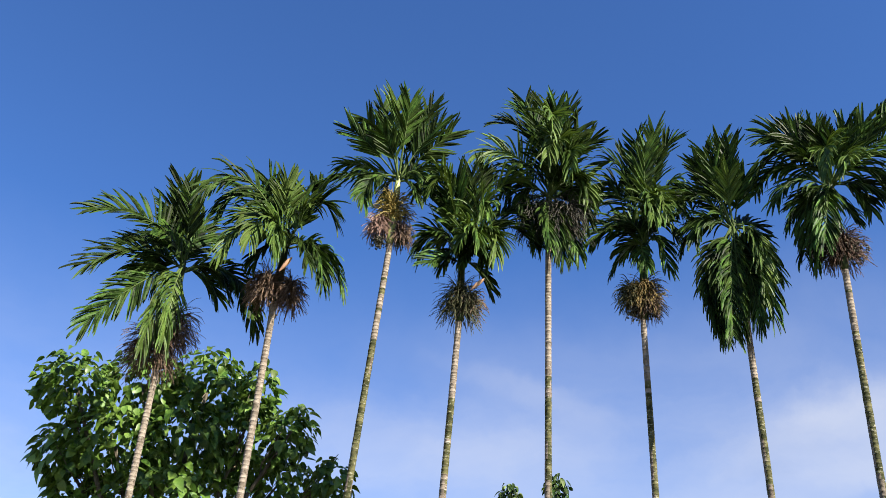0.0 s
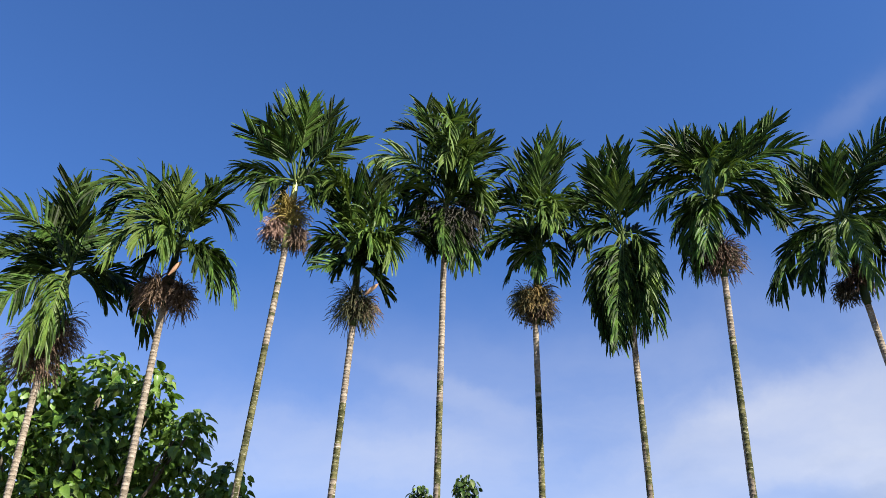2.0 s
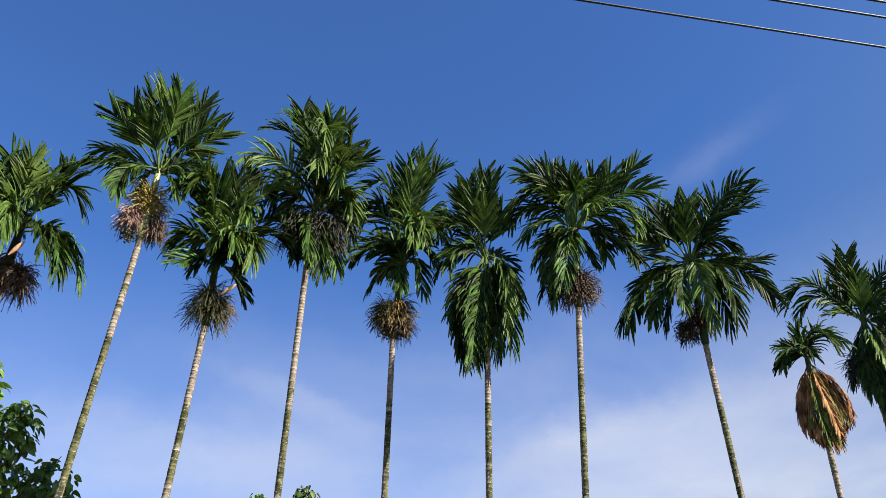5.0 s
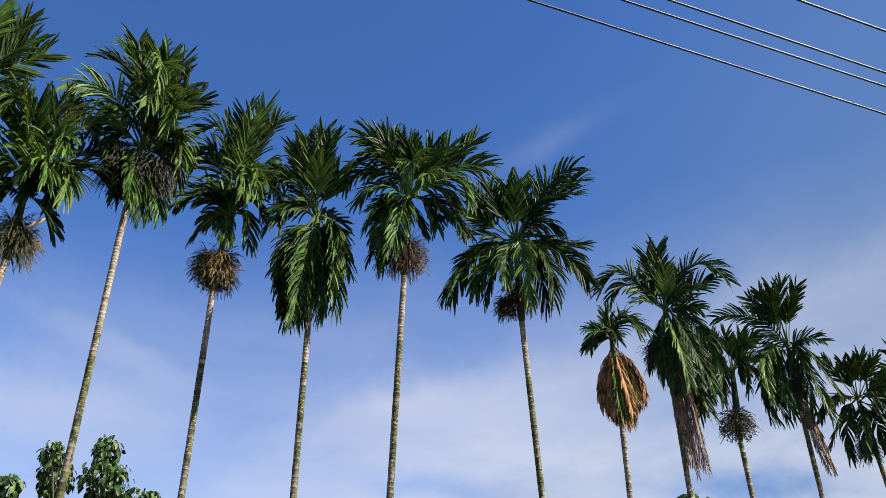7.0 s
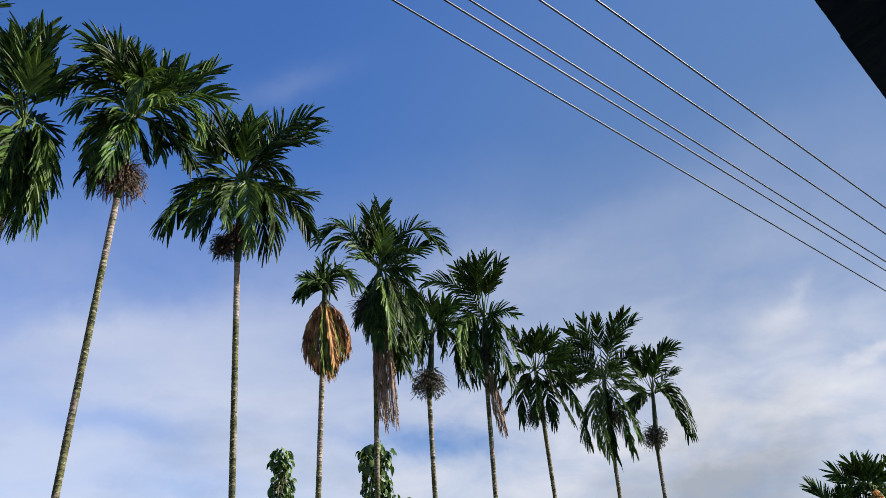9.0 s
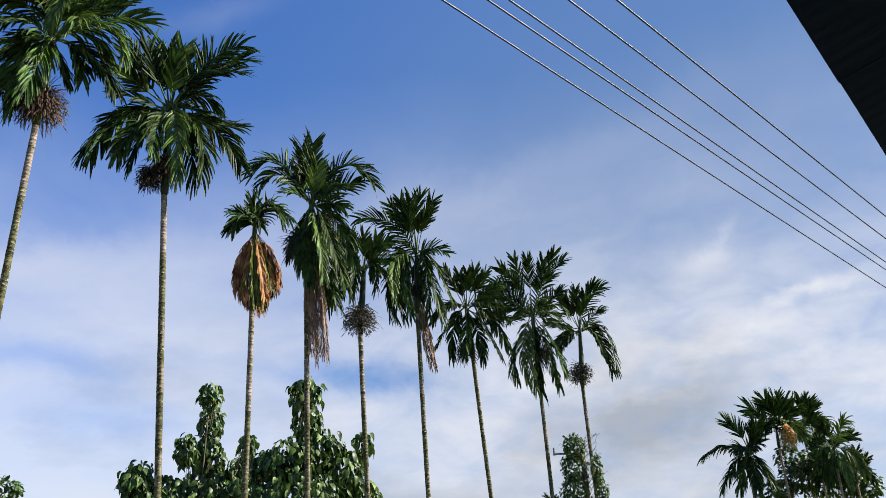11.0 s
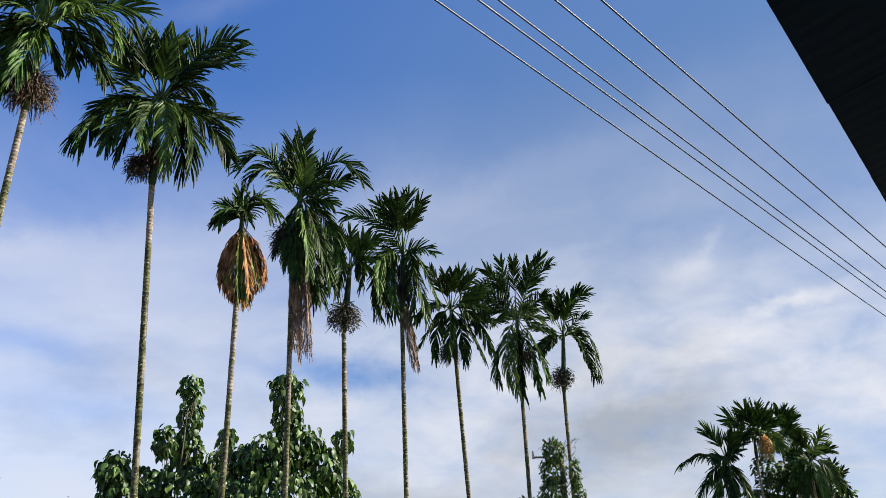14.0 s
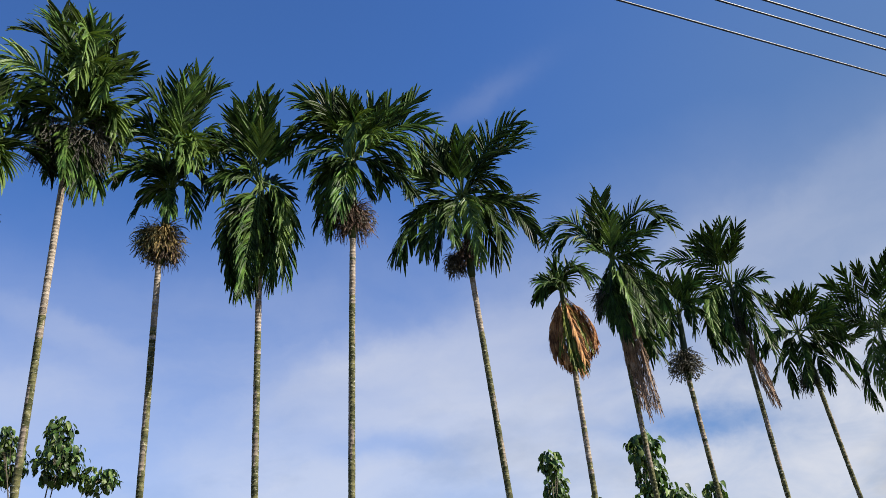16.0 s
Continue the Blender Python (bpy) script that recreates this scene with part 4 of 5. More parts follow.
# dead and yellowing fronds hanging in a bell round the stem
BELL = [
    ("y", -93, 1.25, -89, 2.08, 0.5), ("r", -80, 1.00, -82, 2.00, 0.5), ("r", -104, 1.04, -93, 1.94, 0.4),
    ("y", -88, 1.38, -84, 2.08, 0.5), ("y", -96, 0.89, -98, 1.50, 0.3), ("r", -120, 1.08, -102, 1.70, 0.2),
    ("r", -47, 1.12, -70, 1.57, 0.1), ("r", -115, 1.03, -99, 1.75, 0.0), ("r", -108, 1.27, -94, 1.94, 0.2),
    ("r", -52, 0.87, -71, 1.49, 0.0), ("r", -66, 1.31, -79, 1.79, 0.2), ("r", -106, 1.21, -91, 1.80, -0.3),
    ("r", -67, 1.04, -82, 1.77, -0.3), ("r", -93, 1.21, -87, 1.84, -0.4), ("r", -118, 0.98, -105, 1.45, 0.1),
    ("y", -70, 0.80, -75, 1.58, 0.2), ("r", -88, 1.41, -85, 2.10, 0.3), ("r", -57, 1.35, -73, 1.60, -0.1)]
F1 = dict(foot=(54.40, 16.07), top=(54.40, 16.07, 8.26), hub=(54.44, 15.93, 9.10), turn=-73.3, fronds=[
    ("u", 97, 1.56, 125, 2.75, 0.0), ("g", 143, 1.79, -175, 2.85, 0.0), ("u", 63, 0.93, 65, 2.34, 0.4),
    ("u", 52, 1.89, 53, 2.28, -0.3), ("g", -161, 0.92, -130, 2.77, 0.3), ("g", -49, 0.92, -66, 2.47, 0.2),
    ("g", -107, 0.87, -111, 2.48, 0.6), ("g", -69, 0.73, -88, 2.34, 0.8)])
F2 = dict(foot=(55.89, 14.50), top=(55.89, 14.50, 9.16), hub=(55.90, 14.45, 10.54), turn=-75.1, fronds=[
    ("u", 119, 1.46, 139, 2.72, 0.0), ("u", 99, 1.26, 102, 2.39, 0.3), ("u", 79, 1.24, 85, 2.37, -0.3),
    ("u", 62, 1.36, 69, 2.33, 0.2), ("u", 39, 1.3, 45, 2.34, 0.0), ("g", 163, 0.69, -144, 1.5, 0.4),
    ("l", 7, 1.03, -27, 1.67, 0.2), ("g", -31, 0.37, -62, 1.01, 0.8), ("l", 45, 0.7, -36, 0.96, 0.8)])
F3 = dict(foot=(59.18, 13.72), top=(59.18, 13.72, 9.49), hub=(59.21, 13.60, 10.82), turn=-76.7, fronds=[
    ("u", 82, 1.4, 87, 2.21, 0.0), ("u", 66, 1.41, 53, 1.75, 0.3), ("g", 37, 1.3, -9, 1.35, 0.0),
    ("g", 163, 0.46, -127, 1.04, 0.5), ("l", 9, 0.54, -66, 1.29, 0.6), ("u", 73, 1.43, 71, 2.13, -0.4)])
F4 = dict(foot=(55.59, 11.44), top=(55.59, 11.44, 7.75), hub=(55.61, 11.37, 8.80), turn=-78.1, fronds=[
    ("u", 97, 1.28, 112, 1.84, 0.0), ("l", 60, 1.23, 61, 1.92, 0.2), ("u", 39, 1.38, 16, 1.36, -0.2),
    ("g", 169, 0.7, -133, 1.73, 0.3), ("l", -15, 1.1, -53, 2.19, 0.1), ("g", -109, 0.75, -105, 2.24, 0.6),
    ("l", -63, 0.83, -80, 2.23, 0.5)])
F5 = dict(foot=(57.35, 12.74), top=(57.35, 12.74, 7.27), hub=(57.37, 12.68, 8.28), turn=-77.2, fronds=[
    ("u", 95, 1.1, 108, 1.54, 0.0), ("u", 67, 1.17, 64, 1.75, 0.2), ("g", 145, 0.75, -138, 1.36, 0.3),
    ("l", 17, 0.72, -61, 1.49, 0.2), ("g", -127, 0.33, -104, 1.82, 0.6), ("g", -44, 0.41, -83, 1.8, 0.6),
    ("u", 83, 1.27, 84, 1.72, -0.2)])
F6 = dict(foot=(56.74, 10.80), top=(56.74, 10.80, 6.69), hub=(56.75, 10.76, 7.43), turn=-78.9, fronds=[
    ("u", 102, 0.92, 113, 1.36, 0.0), ("u", 77, 1.0, 75, 1.49, 0.2), ("u", 51, 0.98, 45, 1.34, 0.0),
    ("g", 154, 0.57, -135, 1.25, 0.3), ("g", 17, 0.69, -43, 1.14, 0.2), ("g", -129, 0.12, -103, 1.26, 0.6)])

GREEN = "slender ring-barked areca palm with "
p, r, top, hub, rt, nr = areca_palm(1, GREEN + "wind-blown arching fronds", moss=0.3, **P1)
flower_cluster(r, p, top + UP * 0.45 - rt * 0.15, 0.78, 300, TWIG, thin=0.007)
flower_cluster(r, p, top + UP * 0.95 + rt * 0.12, 0.68, 260, TWIG, thin=0.007)
p, r, top, hub, rt, nr = areca_palm(2, GREEN + "brown dead flower stalks", moss=0.45, **P2)
flower_cluster(r, p, top + UP * 0.3 - rt * 0.2, 0.58, 260, TWIG)
flower_cluster(r, p, top + UP * 0.25 + rt * 0.28, 0.5, 180, TWIG)
spathe(p, top + UP * 0.40 + nr * 0.62, rt, nr, 0.5)
p, r, top, hub, rt, nr = areca_palm(3, GREEN + "a fan of stiff upright fronds", shaft=SHAFT_PALE, moss=0.86, core=0, **P3)
flower_cluster(r, p, top + UP * 0.80, 0.58, 170, TWIG_OCHRE, 1.3, "fresh yellow flower stalks", 0.010)
flower_cluster(r, p, top + UP * 0.52 - rt * 0.30, 0.44, 150, TWIG_PINK, -0.4, "pinkish flower stalks")
flower_cluster(r, p, top + UP * 0.34 + rt * 0.22, 0.44, 170, TWIG, -0.3)
fruit_bunch(r, p, top + UP * 0.05 - rt * 0.26, 0.24, 90)
fruit_bunch(r, p, top + UP * 0.08 + rt * 0.20, 0.18, 40)
p, r, top, hub, rt, nr = areca_palm(4, GREEN + "a bristly flower cluster below the crown", moss=0.78, **P4)
flower_cluster(r, p, top + UP * 0.5, 0.66, 230, TWIG_OLIVE, 0.05, "dark bristly flower stalks", 0.007)
flower_cluster(r, p, top + UP * 0.45 + rt * 0.2, 0.5, 90, TWIG, 0.1)
spathe(p, top + UP * 0.55 + rt * 0.22 + nr * 0.45, rt, nr, 0.9)
p, r, top, hub, rt, nr = areca_palm(5, GREEN + "a dense shaggy crown", moss=0.72, core=5, **P5)
for side, lift, wide in ((-0.3, 0.75, 0.7), (0.1, 0.55, 0.75), (0.45, 0.7, 0.75)):
    flower_cluster(r, p, top + UP * lift + rt * side, wide, 190, TWIG_DARK, -0.1, "dark hanging flower stalks", 0.009)
p, r, top, hub, rt, nr = areca_palm(6, GREEN + "ochre flower stalks", moss=0.82, **P6)
flower_cluster(r, p, top + UP * 0.62 + rt * 0.08, 0.58, 260, TWIG_TAN, 0.1, "ochre flower stalks")
flower_cluster(r, p, top + UP * 0.62 - rt * 0.2, 0.5, 170, TWIG_OLIVE, 0.1, "olive flower stalks")
flower_cluster(r, p, top + UP * 0.4 + rt * 0.15, 0.45, 140, TWIG, -0.3)
fruit_bunch(r, p, top + UP * 0.2 + rt * 0.18, 0.24, 60)
fruit_bunch(r, p, top + UP * 0.2 - rt * 0.18, 0.24, 50)
p, r, top, hub, rt, nr = areca_palm(7, GREEN + "long limp fronds hanging about the stem", moss=0.82, size=0.97, core=1, **P7)
flower_cluster(r, p, top + UP * 0.8 + rt * 0.1, 0.5, 150, TWIG_DARK, -0.3, "dark hanging flower stalks")
fruit_bunch(r, p, top + UP * 0.7 + rt * 0.25, 0.3, 50)
p, r, top, hub, rt, nr = areca_palm(8, GREEN + "a wide crown over dark fruit", moss=0.9, size=0.97, core=1, **P8)
flower_cluster(r, p, top + UP * 0.52 + rt * 0.08, 0.58, 220, TWIG)
fruit_bunch(r, p, top + UP * 0.45 + rt * 0.22, 0.40, 130)
fruit_bunch(r, p, top + UP * 0.60 - rt * 0.22, 0.38, 110)
flower_cluster(r, p, top + UP * 0.55 - rt * 0.3, 0.5, 140, TWIG_DARK, -0.2, "dark hanging flower stalks")
p, r, top, hub, rt, nr = areca_palm(9, GREEN + "a dark fruit bunch on one side", moss=0.88, size=0.97, core=2, **P9)
flower_cluster(r, p, top + UP * 0.75 - rt * 0.05, 0.52, 150, TWIG, -0.2)
fruit_bunch(r, p, top + UP * 0.45 - rt * 0.42, 0.3, 90)
flower_cluster(r, p, top + UP * 0.45 - rt * 0.35, 0.4, 110, TWIG_DARK, -0.2, "dark hanging flower stalks")
p, r, top, hub, rt, nr = areca_palm(10, "thin areca palm with small crown and rusty skirt of dead fronds", radius=0.07, moss=0.85, size=0.82, core=0,
                                    skirt=[(0.28, 0.0, spec) for spec in BELL], **P10)
p, r, top, hub, rt, nr = areca_palm(11, GREEN + "a long straw-coloured dead skirt", radius=0.072, moss=0.9, size=0.88,
                                    skirt=skirt(5, "d", 7, 1.45, 0.24, 1.0, 0.14, 3.05, 0.16, 0.08) + skirt(18, "d", 6, 1.6, 0.2, 0.9, 0.12, 2.6, 0.06, -0.02) + skirt(6, "d", 5, 1.6, 0.25, 0.7, 0.15, 1.7, -0.05), **P11)
flower_cluster(r, p, top + UP * 0.85 - rt * 0.25, 0.5, 140, TWIG_DARK, -0.2, "dark hanging flower stalks")
fruit_bunch(r, p, top + UP * 0.8 - rt * 0.25, 0.45, 130)
p, r, top, hub, rt, nr = areca_palm(12, GREEN + "a round dark flower cluster", radius=0.072, moss=0.9, size=0.74, core=2, **P12)
flower_cluster(r, p, top + UP * 0.42, 0.55, 60, TWIG_DARK, 0.5, "round dark flower cluster", 0.010)
fruit_bunch(r, p, top + UP * 0.4, 0.56, 430, r=0.019)
p, r, top, hub, rt, nr = areca_palm(13, GREEN + "a single dead frond hanging", radius=0.074, moss=1.15, size=0.74, core=2, skirt=skirt(7, "d", 5, 1.7, 0.16, 0.6, 0.08, 2.15, 0.25, 0.1), **P13)
flower_cluster(r, p, top + UP * 0.7, 0.4, 120, TWIG_DARK, 0.0, "dark hanging flower stalks")
p, r, top, hub, rt, nr = areca_palm(14, GREEN + "drooping dark fronds", radius=0.07, moss=1.15, size=0.74, core=2, **P14)
flower_cluster(r, p, top + UP * 0.3 - rt * 0.2, 0.45, 120, TWIG_DARK, 0.0, "dark hanging flower stalks")
fruit_bunch(r, p, top + UP * 0.3 - rt * 0.2, 0.32, 50)
p, r, top, hub, rt, nr = areca_palm(15, GREEN + "a feathery spreading crown", radius=0.07, moss=1.15, size=0.74, core=4, **P15)
flower_cluster(r, p, top + UP * 0.9 + rt * 0.15, 0.45, 100, TWIG, 0.0)
p, r, top, hub, rt, nr = areca_palm(16, GREEN + "a rounded dark fruit cluster", radius=0.07, moss=1.15, size=0.74, core=2, **P16)
flower_cluster(r, p, top + UP * 0.5, 0.55, 60, TWIG_DARK, 0.5, "rounded dark flower cluster")
fruit_bunch(r, p, top + UP * 0.5, 0.52, 330, r=0.021)

FARLABEL = "distant areca palm rising from a thicket"
areca_palm(21, FARLABEL, group="distant palms", size=1.5, behind=(70, 112), **F1)
for i, (x, y, z) in enumerate(((96.3, 53.2, 12.0), (92.2, 59.8, 11.5), (94.4, 56.4, 11.3), (106.2, 29.1, 11.7), (18.8, 57.2, 11.2))):
    areca_palm(40 + i, "far areca palm crown above the horizon", (x, y), (x, y, z - 1.0), (x, y, z), -55 + 20 * i,
               [(k, a0 + 9 * i, l0 * 0.62, a1 - 7 * i, l1 * 0.62, d) for k, a0, l0, a1, l1, d in F1["fronds"]], size=1.05, group="distant palms")
p, r, top, hub, rt, nr = areca_palm(22, "distant areca palm with an orange fruit bunch", group="distant palms", size=1.6, behind=(70, 112), **F2)
for k, (dx, dz, s) in enumerate(((0.6, 0.95, 0.2), (0.72, 0.6, 0.28), (0.66, 0.25, 0.3))):
    fruit_bunch(r, p, top + UP * dz + rt * dx + nr * 1.7, s * 1.1, 60, FRUIT_ORANGE, 0.036, "bright orange fruit bunch")
flower_cluster(r, p, top + UP * 0.4 + rt * 0.55 + nr * 1.6, 0.75, 110, TWIG_OCHRE, -0.3, "ochre flower stalks", 0.012)
areca_palm(23, FARLABEL, group="distant palms", size=1.5, behind=(70, 112), **F3)
areca_palm(24, FARLABEL, group="distant palms", size=1.25, behind=(70, 112), **F4)
areca_palm(25, FARLABEL, group="distant palms", size=1.15, behind=(70, 112), **F5)
areca_palm(26, FARLABEL, group="distant palms", size=1.1, behind=(70, 112), **F6)


# crowns: place, half width, half height
LEFT_TREE = [(-8.78, 20.62, 9.84, 1.12, 1.0),
    (-7.68, 22.27, 10.56, 1.39, 1.12),
    (-5.97, 22.65, 10.82, 1.31, 1.10),
    (-4.44, 22.17, 10.57, 0.63, 0.87),
    (-8.87, 21.21, 8.26, 0.78, 0.94),
    (-7.73, 21.58, 8.59, 1.56, 1.25),
    (-6.19, 22.4, 8.97, 1.59, 1.43),
    (-4.72, 22.98, 9.41, 1.45, 1.29),
    (-3.46, 22.08, 9.4, 0.69, 0.85),
    (-2.29, 22.13, 8.2, 0.68, 0.76),
    (-3.81, 23.23, 8.29, 1.44, 0.96),
    (-6.22, 22.03, 7.38, 2.31, 0.92),
    (-8.42, 21.86, 7.35, 0.94, 0.79)]
COLUMN_TREE = [(25.69, 30.37, 10.81, 0.53, 0.69),
    (26.48, 31.2, 9.8, 0.62, 0.97),
    (26.4, 31.09, 8.27, 0.8, 1.23),
    (25.12, 31.07, 8.44, 0.58, 0.84),
    (23.8, 32.52, 7.2, 0.9, 1.0),
    (23.98, 32.31, 6.06, 1.0, 1.05),
    (25.11, 31.88, 6.49, 1.11, 1.11),
    (26.5, 31.06, 6.47, 1.86, 1.59),
    (26.72, 29.42, 6.15, 1.03, 1.29),
    (26.87, 29.15, 8.6, 0.47, 0.57),
    (27.56, 30.26, 7.67, 0.75, 0.91)]
DRAPED_TREE = [(25.95, 24.74, 9.95, 0.78, 0.81),
    (26.82, 25.49, 8.98, 0.66, 0.88),
    (27.01, 25.1, 7.7, 1.32, 1.16),
    (25.68, 25.29, 7.19, 1.22, 1.08),
    (25.36, 26.12, 7.0, 0.85, 1.04),
    (27.45, 23.89, 6.75, 0.9, 1.04),
    (28.16, 23.58, 7.96, 0.43, 0.62),
    (28.2, 23.87, 5.72, 0.91, 1.0),
    (25.89, 24.71, 5.66, 1.97, 1.39),
    (24.61, 25.8, 5.6, 1.04, 0.93)]
BACK_TREE = [(4.64, 44.06, 14.52, 0.6, 0.78),
    (5.09, 45.17, 13.69, 0.92, 1.17),
    (7.14, 44.79, 15.12, 0.74, 1.05),
    (7.13, 43.97, 13.51, 1.35, 1.2),
    (3.09, 44.75, 12.89, 0.67, 0.76),
    (8.98, 43.98, 12.77, 1.03, 0.72)]
VINE_CLUMPS = [(26.44, 13.06, 6.12, 0.40, 0.50),
    (26.62, 13.20, 5.48, 0.50, 0.62),
    (26.60, 13.26, 4.75, 0.54, 0.70),
    (26.60, 13.26, 4.05, 0.56, 0.60),
    (26.78, 12.50, 5.35, 0.20, 0.62),
    (26.86, 12.48, 4.70, 0.27, 0.55),
    (26.90, 12.50, 4.15, 0.36, 0.45)]
FAR_THICKET = [(57.64, 13.86, 7.7, 1.46, 1.3),
    (60.82, 12.78, 7.11, 2.21, 1.21),
    (60.82, 11.09, 6.79, 1.04, 0.8),
    (57.65, 15.72, 6.84, 1.39, 0.93),
    (58.9, 14.77, 8.82, 1.02, 1.18),
    (59.12, 13.1, 8.38, 1.33, 1.18),
    (60.23, 11.73, 7.46, 1.11, 0.95)]
RIDGE_TREE = [(21.11, 32.54, 5.39, 0.63, 0.35),
    (23.18, 34.61, 5.9, 0.49, 0.38),
    (22.74, 34.49, 5.38, 1.08, 0.38)]
FAR_BUSH = [(20.52, 39.13, 7.67, 0.85, 0.80),
    (20.06, 39.36, 7.49, 0.70, 0.70),
    (21.28, 38.74, 7.40, 0.90, 0.65)]
LOW_TREE = [(15.63, 34.17, 7.86, 0.79, 0.59),
    (16.65, 34.96, 7.29, 0.91, 0.61),
    (15.54, 35.3, 7.21, 0.76, 0.66)]


# ---------- broad-leaved trees and climbers ----------
def broad_leaf_shape(fold=0.16, curl=0.22):
    """Heart-shaped leaf, one unit long, pointing along +y, upper side up."""
    rows = ((0.0, 0.02), (0.07, 0.20), (0.28, 0.33), (0.52, 0.32), (0.74, 0.22), (0.90, 0.09), (1.0, 0.0))
    verts, faces = [], []
    for y, w in rows:
        z = -curl * y * y
        verts += [(-w, y - (0.1 if y == 0.06 else 0), z + fold * w), (0, y, z), (w, y - (0.1 if y == 0.06 else 0), z + fold * w)]
    for i in range(len(rows) - 1):
        k = 3 * i
        faces += [(k, k + 1, k + 4, k + 3), (k + 1, k + 2, k + 5, k + 4)]
    return [Vector(v) for v in verts], faces


SHAPES = [broad_leaf_shape(f, c) for f, c in ((0.25, 0.20), (0.75, 0.45), (0.40, 0.75), (-0.35, 0.5))]


def leafy(seed, name, label, clumps, leaf, dense, hang, category="tree", singles=120, stem=0.09, fresh=0.12, kind="", limbs=True, mats=None, upward=0.8):
    """A tree: trunk, a limb to each clump, twigs, and leaves set outwards round the clumps."""
    rng = random.Random(seed)
    mats = mats or (BROAD, BROAD_PALE)
    foot = sum((Vector((c[0], c[1], 0)) for c in clumps), Vector()) / len(clumps)
    tree = tagged(new(name), label, category, kind=kind)
    tree.location = foot
    spots = [(Vector(c[:3]) - foot, c[3] * 0.88, c[4] * 0.88) for c in clumps]
    low = min(c[0].z for c in spots)
    mid = sum((c[0] for c in spots), Vector()) / len(spots)
    if limbs:
        fork = Vector((mid.x * 0.4, mid.y * 0.4, max(1.0, low * 0.55)))
        geo = Geo()
        geo.tube([Vector(), fork * 0.5 + Vector((0.06, -0.04, 0)), fork], [stem * 1.3, stem, stem * 0.85], 8)
        part("trunk", geo, WOOD, tree, smooth=True)
        for c, rx, rz in spots:
            geo = Geo()
            k = fork.lerp(c, 0.5) + Vector((rng.uniform(-.2, .2), rng.uniform(-.2, .2), 0.15))
            geo.tube([fork, k, c], [stem * 0.55, stem * 0.4, stem * 0.2], 6)
            for _ in range(5):
                e = c + Vector((rng.gauss(0, .35) * rx, rng.gauss(0, .35) * rx, rng.gauss(0, .35) * rz))
                geo.tube([k.lerp(c, rng.uniform(.4, 1)), k.lerp(e, .6), e], [stem * .16, stem * .11, stem * .05], 4)
            part("limb", geo, WOOD, tree, smooth=True)
    mass, extra = Geo(), 0
    shared = {}
    for c, rx, rz in spots:
        for _ in range(int(dense * rx * rz / (leaf * leaf))):
            d = Vector((rng.gauss(0, 1), rng.gauss(0, 1), rng.gauss(0, 1))).normalized()
            shell = rng.uniform(0.45, 1.0) ** 0.6 * rng.uniform(0.85, 1.12)
            p = c + Vector((d.x * rx, d.y * rx, d.z * rz)) * shell
            out = Vector((d.x, d.y, d.z * 0.4 + rng.uniform(-0.3, 0.2) - hang))
            out += Vector((rng.gauss(0, .35), rng.gauss(0, .35), rng.gauss(0, .25)))
            out.normalize()
            face = (UP * upward + d * 0.9 + Vector((rng.gauss(0, .55), rng.gauss(0, .55), rng.gauss(0, .25))))
            x = out.cross(face).normalized()
            n = x.cross(out)
            s = leaf * rng.uniform(0.5, 1.25)
            pick = rng.randrange(4)
            slot = 1 if rng.random() < fresh else 0
            rot = Matrix((x, out, n)).transposed()
            if extra < singles and shell > 0.85 and rng.random() < 0.3:
                extra += 1
                if (pick, slot) not in shared:
                    g = Geo()
                    g.add(SHAPES[pick][0], SHAPES[pick][1])
                    shared[pick, slot] = g.mesh("leaf", [mats[slot]], True)
                ob = new("leaf", shared[pick, slot])
                ob.parent = tree
                ob.matrix_local = Matrix.Translation(p) @ rot.to_4x4() @ Matrix.Scale(s, 4)
                continue
            verts, faces = SHAPES[pick]
            mass.add([p + rot @ (v * s) for v in verts], faces, slot)
    tagged(part("foliage", mass, list(mats), tree, smooth=True), kind="stuff")
    return tree


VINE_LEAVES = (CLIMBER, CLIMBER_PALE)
leafy(31, "broadleaf_tree", "dense broad-leaved tree with large glossy green leaves", LEFT_TREE, 0.30, 29.0, 0.5, stem=0.16, singles=280, fresh=0.28, upward=0.7)
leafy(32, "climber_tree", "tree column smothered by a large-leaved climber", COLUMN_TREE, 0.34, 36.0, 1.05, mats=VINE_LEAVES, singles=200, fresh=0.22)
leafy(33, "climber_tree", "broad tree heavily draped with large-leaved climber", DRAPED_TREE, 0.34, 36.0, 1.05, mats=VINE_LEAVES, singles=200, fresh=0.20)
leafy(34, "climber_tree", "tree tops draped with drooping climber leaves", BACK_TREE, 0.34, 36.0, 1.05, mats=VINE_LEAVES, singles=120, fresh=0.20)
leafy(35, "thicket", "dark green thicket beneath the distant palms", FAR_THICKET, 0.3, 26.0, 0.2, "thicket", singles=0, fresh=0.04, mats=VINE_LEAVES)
leafy(36, "small_tree", "small light green tree behind the roof ridge", RIDGE_TREE, 0.14, 18.0, 0.1, singles=60, fresh=0.10, stem=0.06)
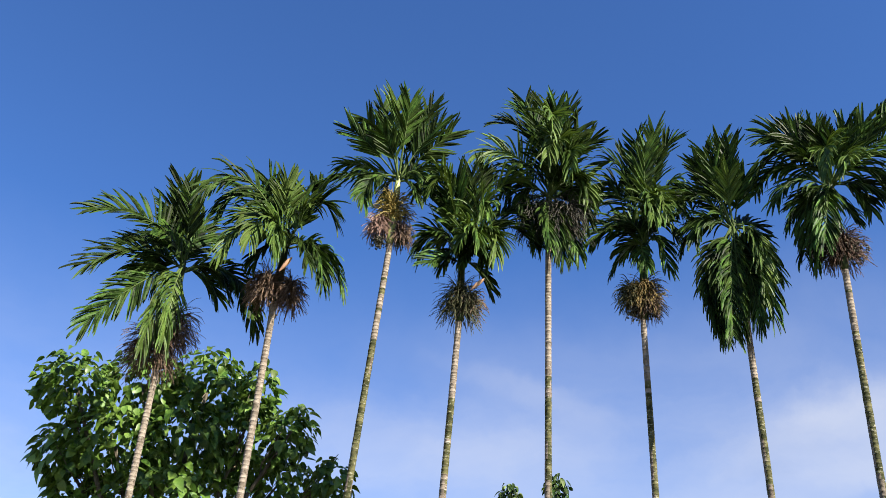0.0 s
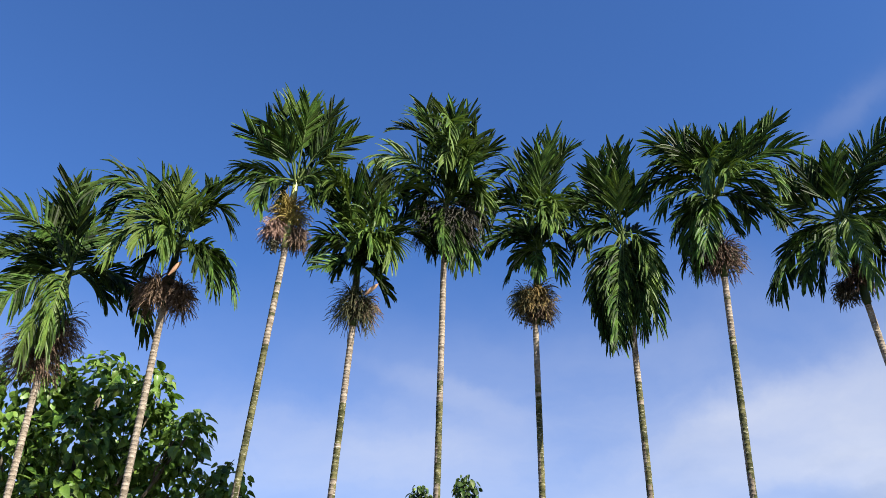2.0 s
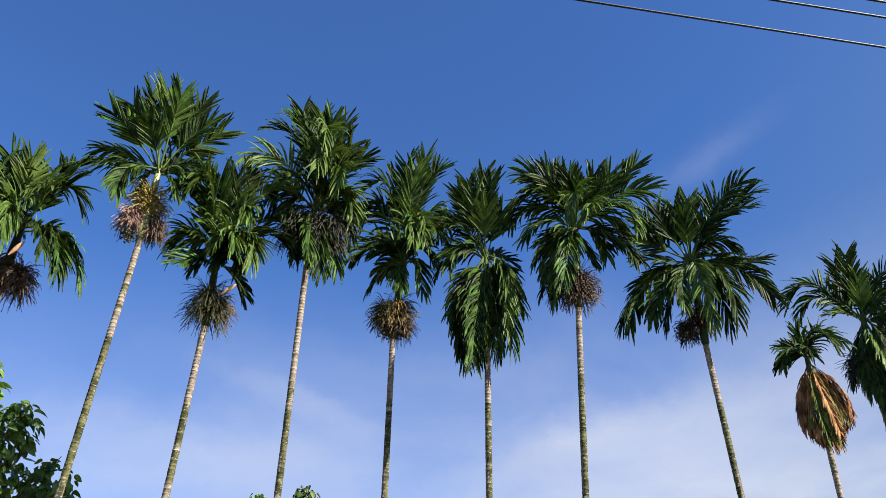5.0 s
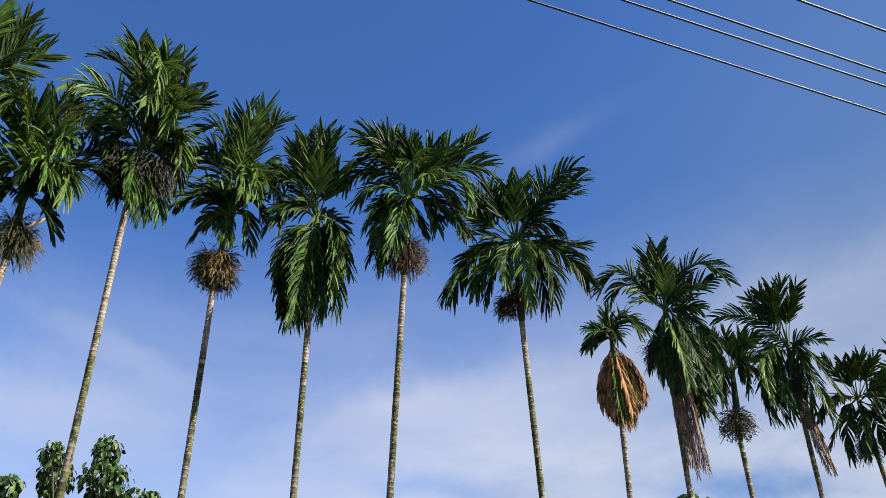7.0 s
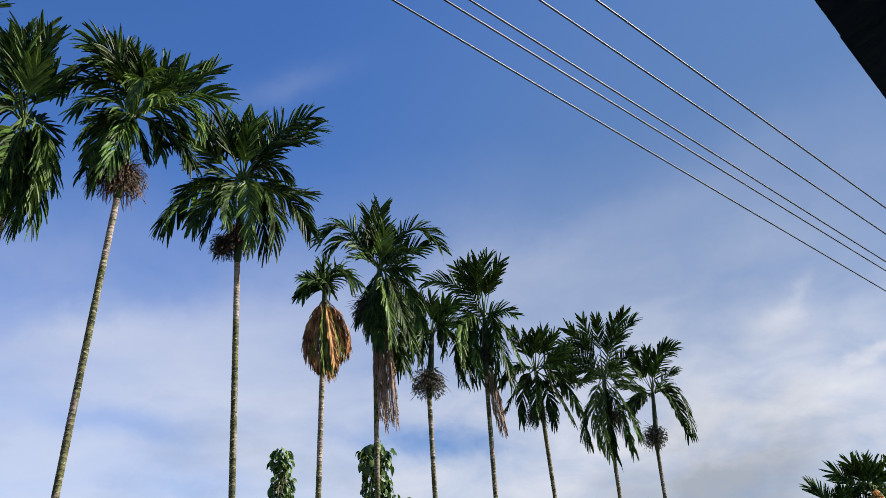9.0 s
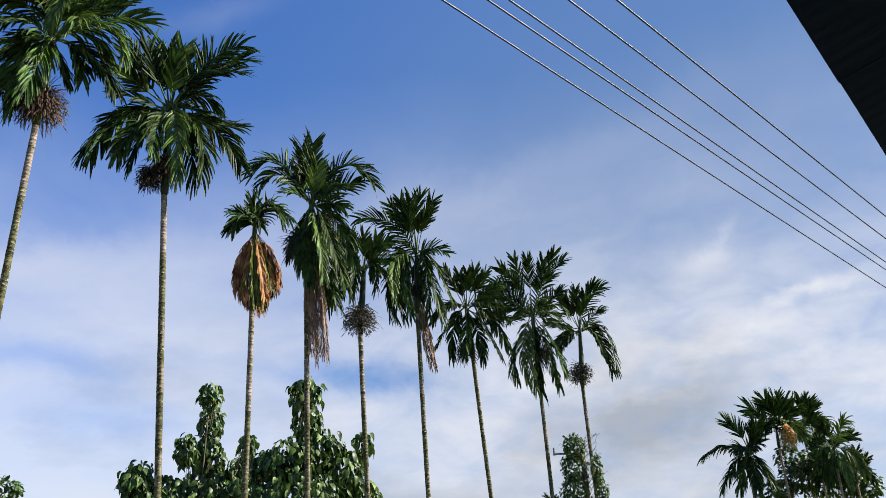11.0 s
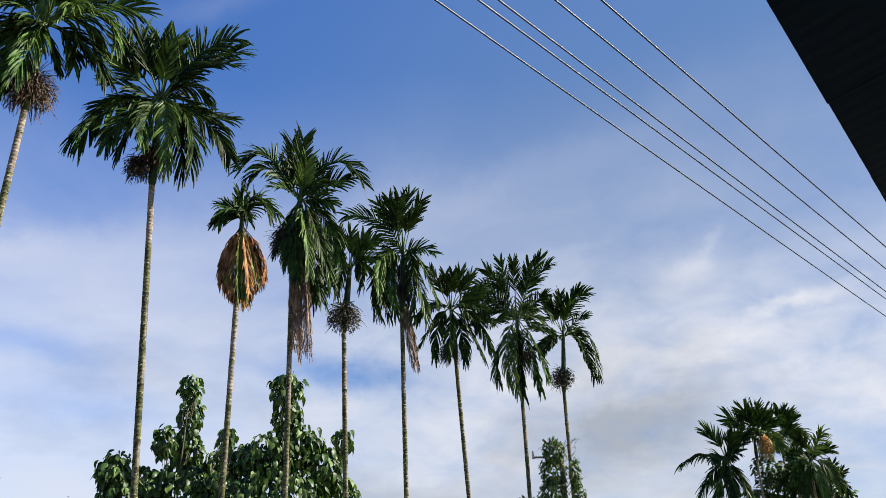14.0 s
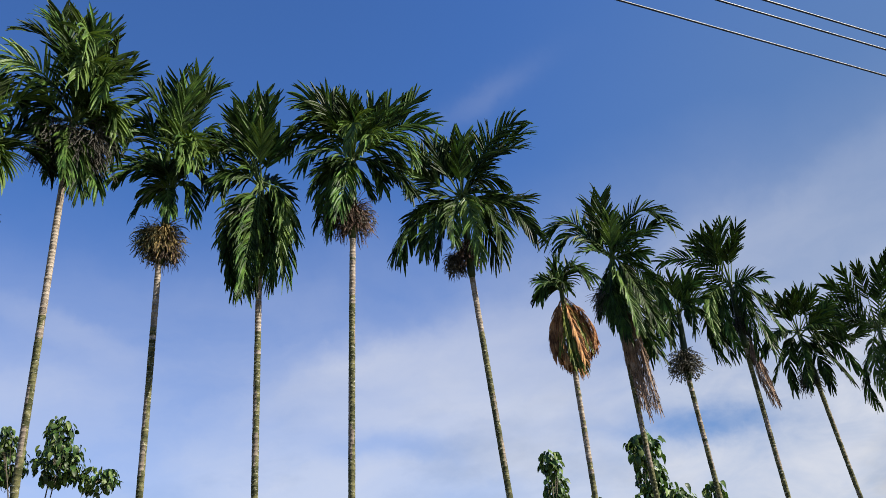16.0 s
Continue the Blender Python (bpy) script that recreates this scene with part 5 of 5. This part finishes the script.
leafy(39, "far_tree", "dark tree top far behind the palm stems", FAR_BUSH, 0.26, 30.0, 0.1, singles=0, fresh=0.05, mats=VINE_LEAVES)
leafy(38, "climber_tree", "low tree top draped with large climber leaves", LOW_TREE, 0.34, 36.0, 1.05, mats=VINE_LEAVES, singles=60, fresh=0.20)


# ---------- a thin mast far off ----------
geo = Geo()
geo.tube([(0, 0, 0), (0, 0, 6.6), (0, 0, 8.9)], [0.16, 0.14, 0.05], 6)
geo.tube([(-0.35, 0, 8.0), (0.35, 0, 8.0)], [0.05, 0.05], 5)
mast = tagged(part("mast", geo, STEEL), "thin dark mast far behind the palms", "mast")
mast.location = (90.6, 13.6, 0)


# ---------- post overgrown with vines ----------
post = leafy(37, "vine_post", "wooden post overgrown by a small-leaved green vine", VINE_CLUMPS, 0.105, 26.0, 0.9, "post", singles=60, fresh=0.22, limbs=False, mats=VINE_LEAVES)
geo = Geo()
geo.tube([(0, 0, 0), (0.02, 0, 3.0), (0, 0, 6.0)], [0.1, 0.09, 0.08], 8)
part("pole", geo, WOOD, post, smooth=True)
rng = random.Random(8)
geo = Geo()
for _ in range(110):
    a = rng.uniform(0, 2 * math.pi)
    c = Vector((0.45 * math.cos(a), 0.45 * math.sin(a), rng.uniform(2.0, 6.5)))
    e = c + Vector((0.16 * math.cos(a) + rng.gauss(0, .1), 0.16 * math.sin(a) + rng.gauss(0, .1), rng.uniform(.0, .25)))
    geo.tube([Vector((0, 0, c.z - .3)), c, e, e + Vector((rng.gauss(0, .08), rng.gauss(0, .08), -.08))], [.010, .007, .005, .003], 3, ends=False)
part("tendrils", geo, WOOD, post)
geo = Geo()
geo.tube([(0, 0, 5.9), (-0.42, 0.83, 5.95)], [0.035, 0.035], 6)
geo.tube([(-0.1, 0.2, 6.2), (-0.26, 0.50, 6.52)], [0.05, 0.05], 8)
for s in (0.55, 0.98):
    geo.tube([(-0.42 * s, 0.83 * s, 5.9), (-0.42 * s, 0.83 * s, 6.15)], [0.045, 0.03], 6)
part("bracket", geo, STEEL, post, "dark crossarm with insulators")
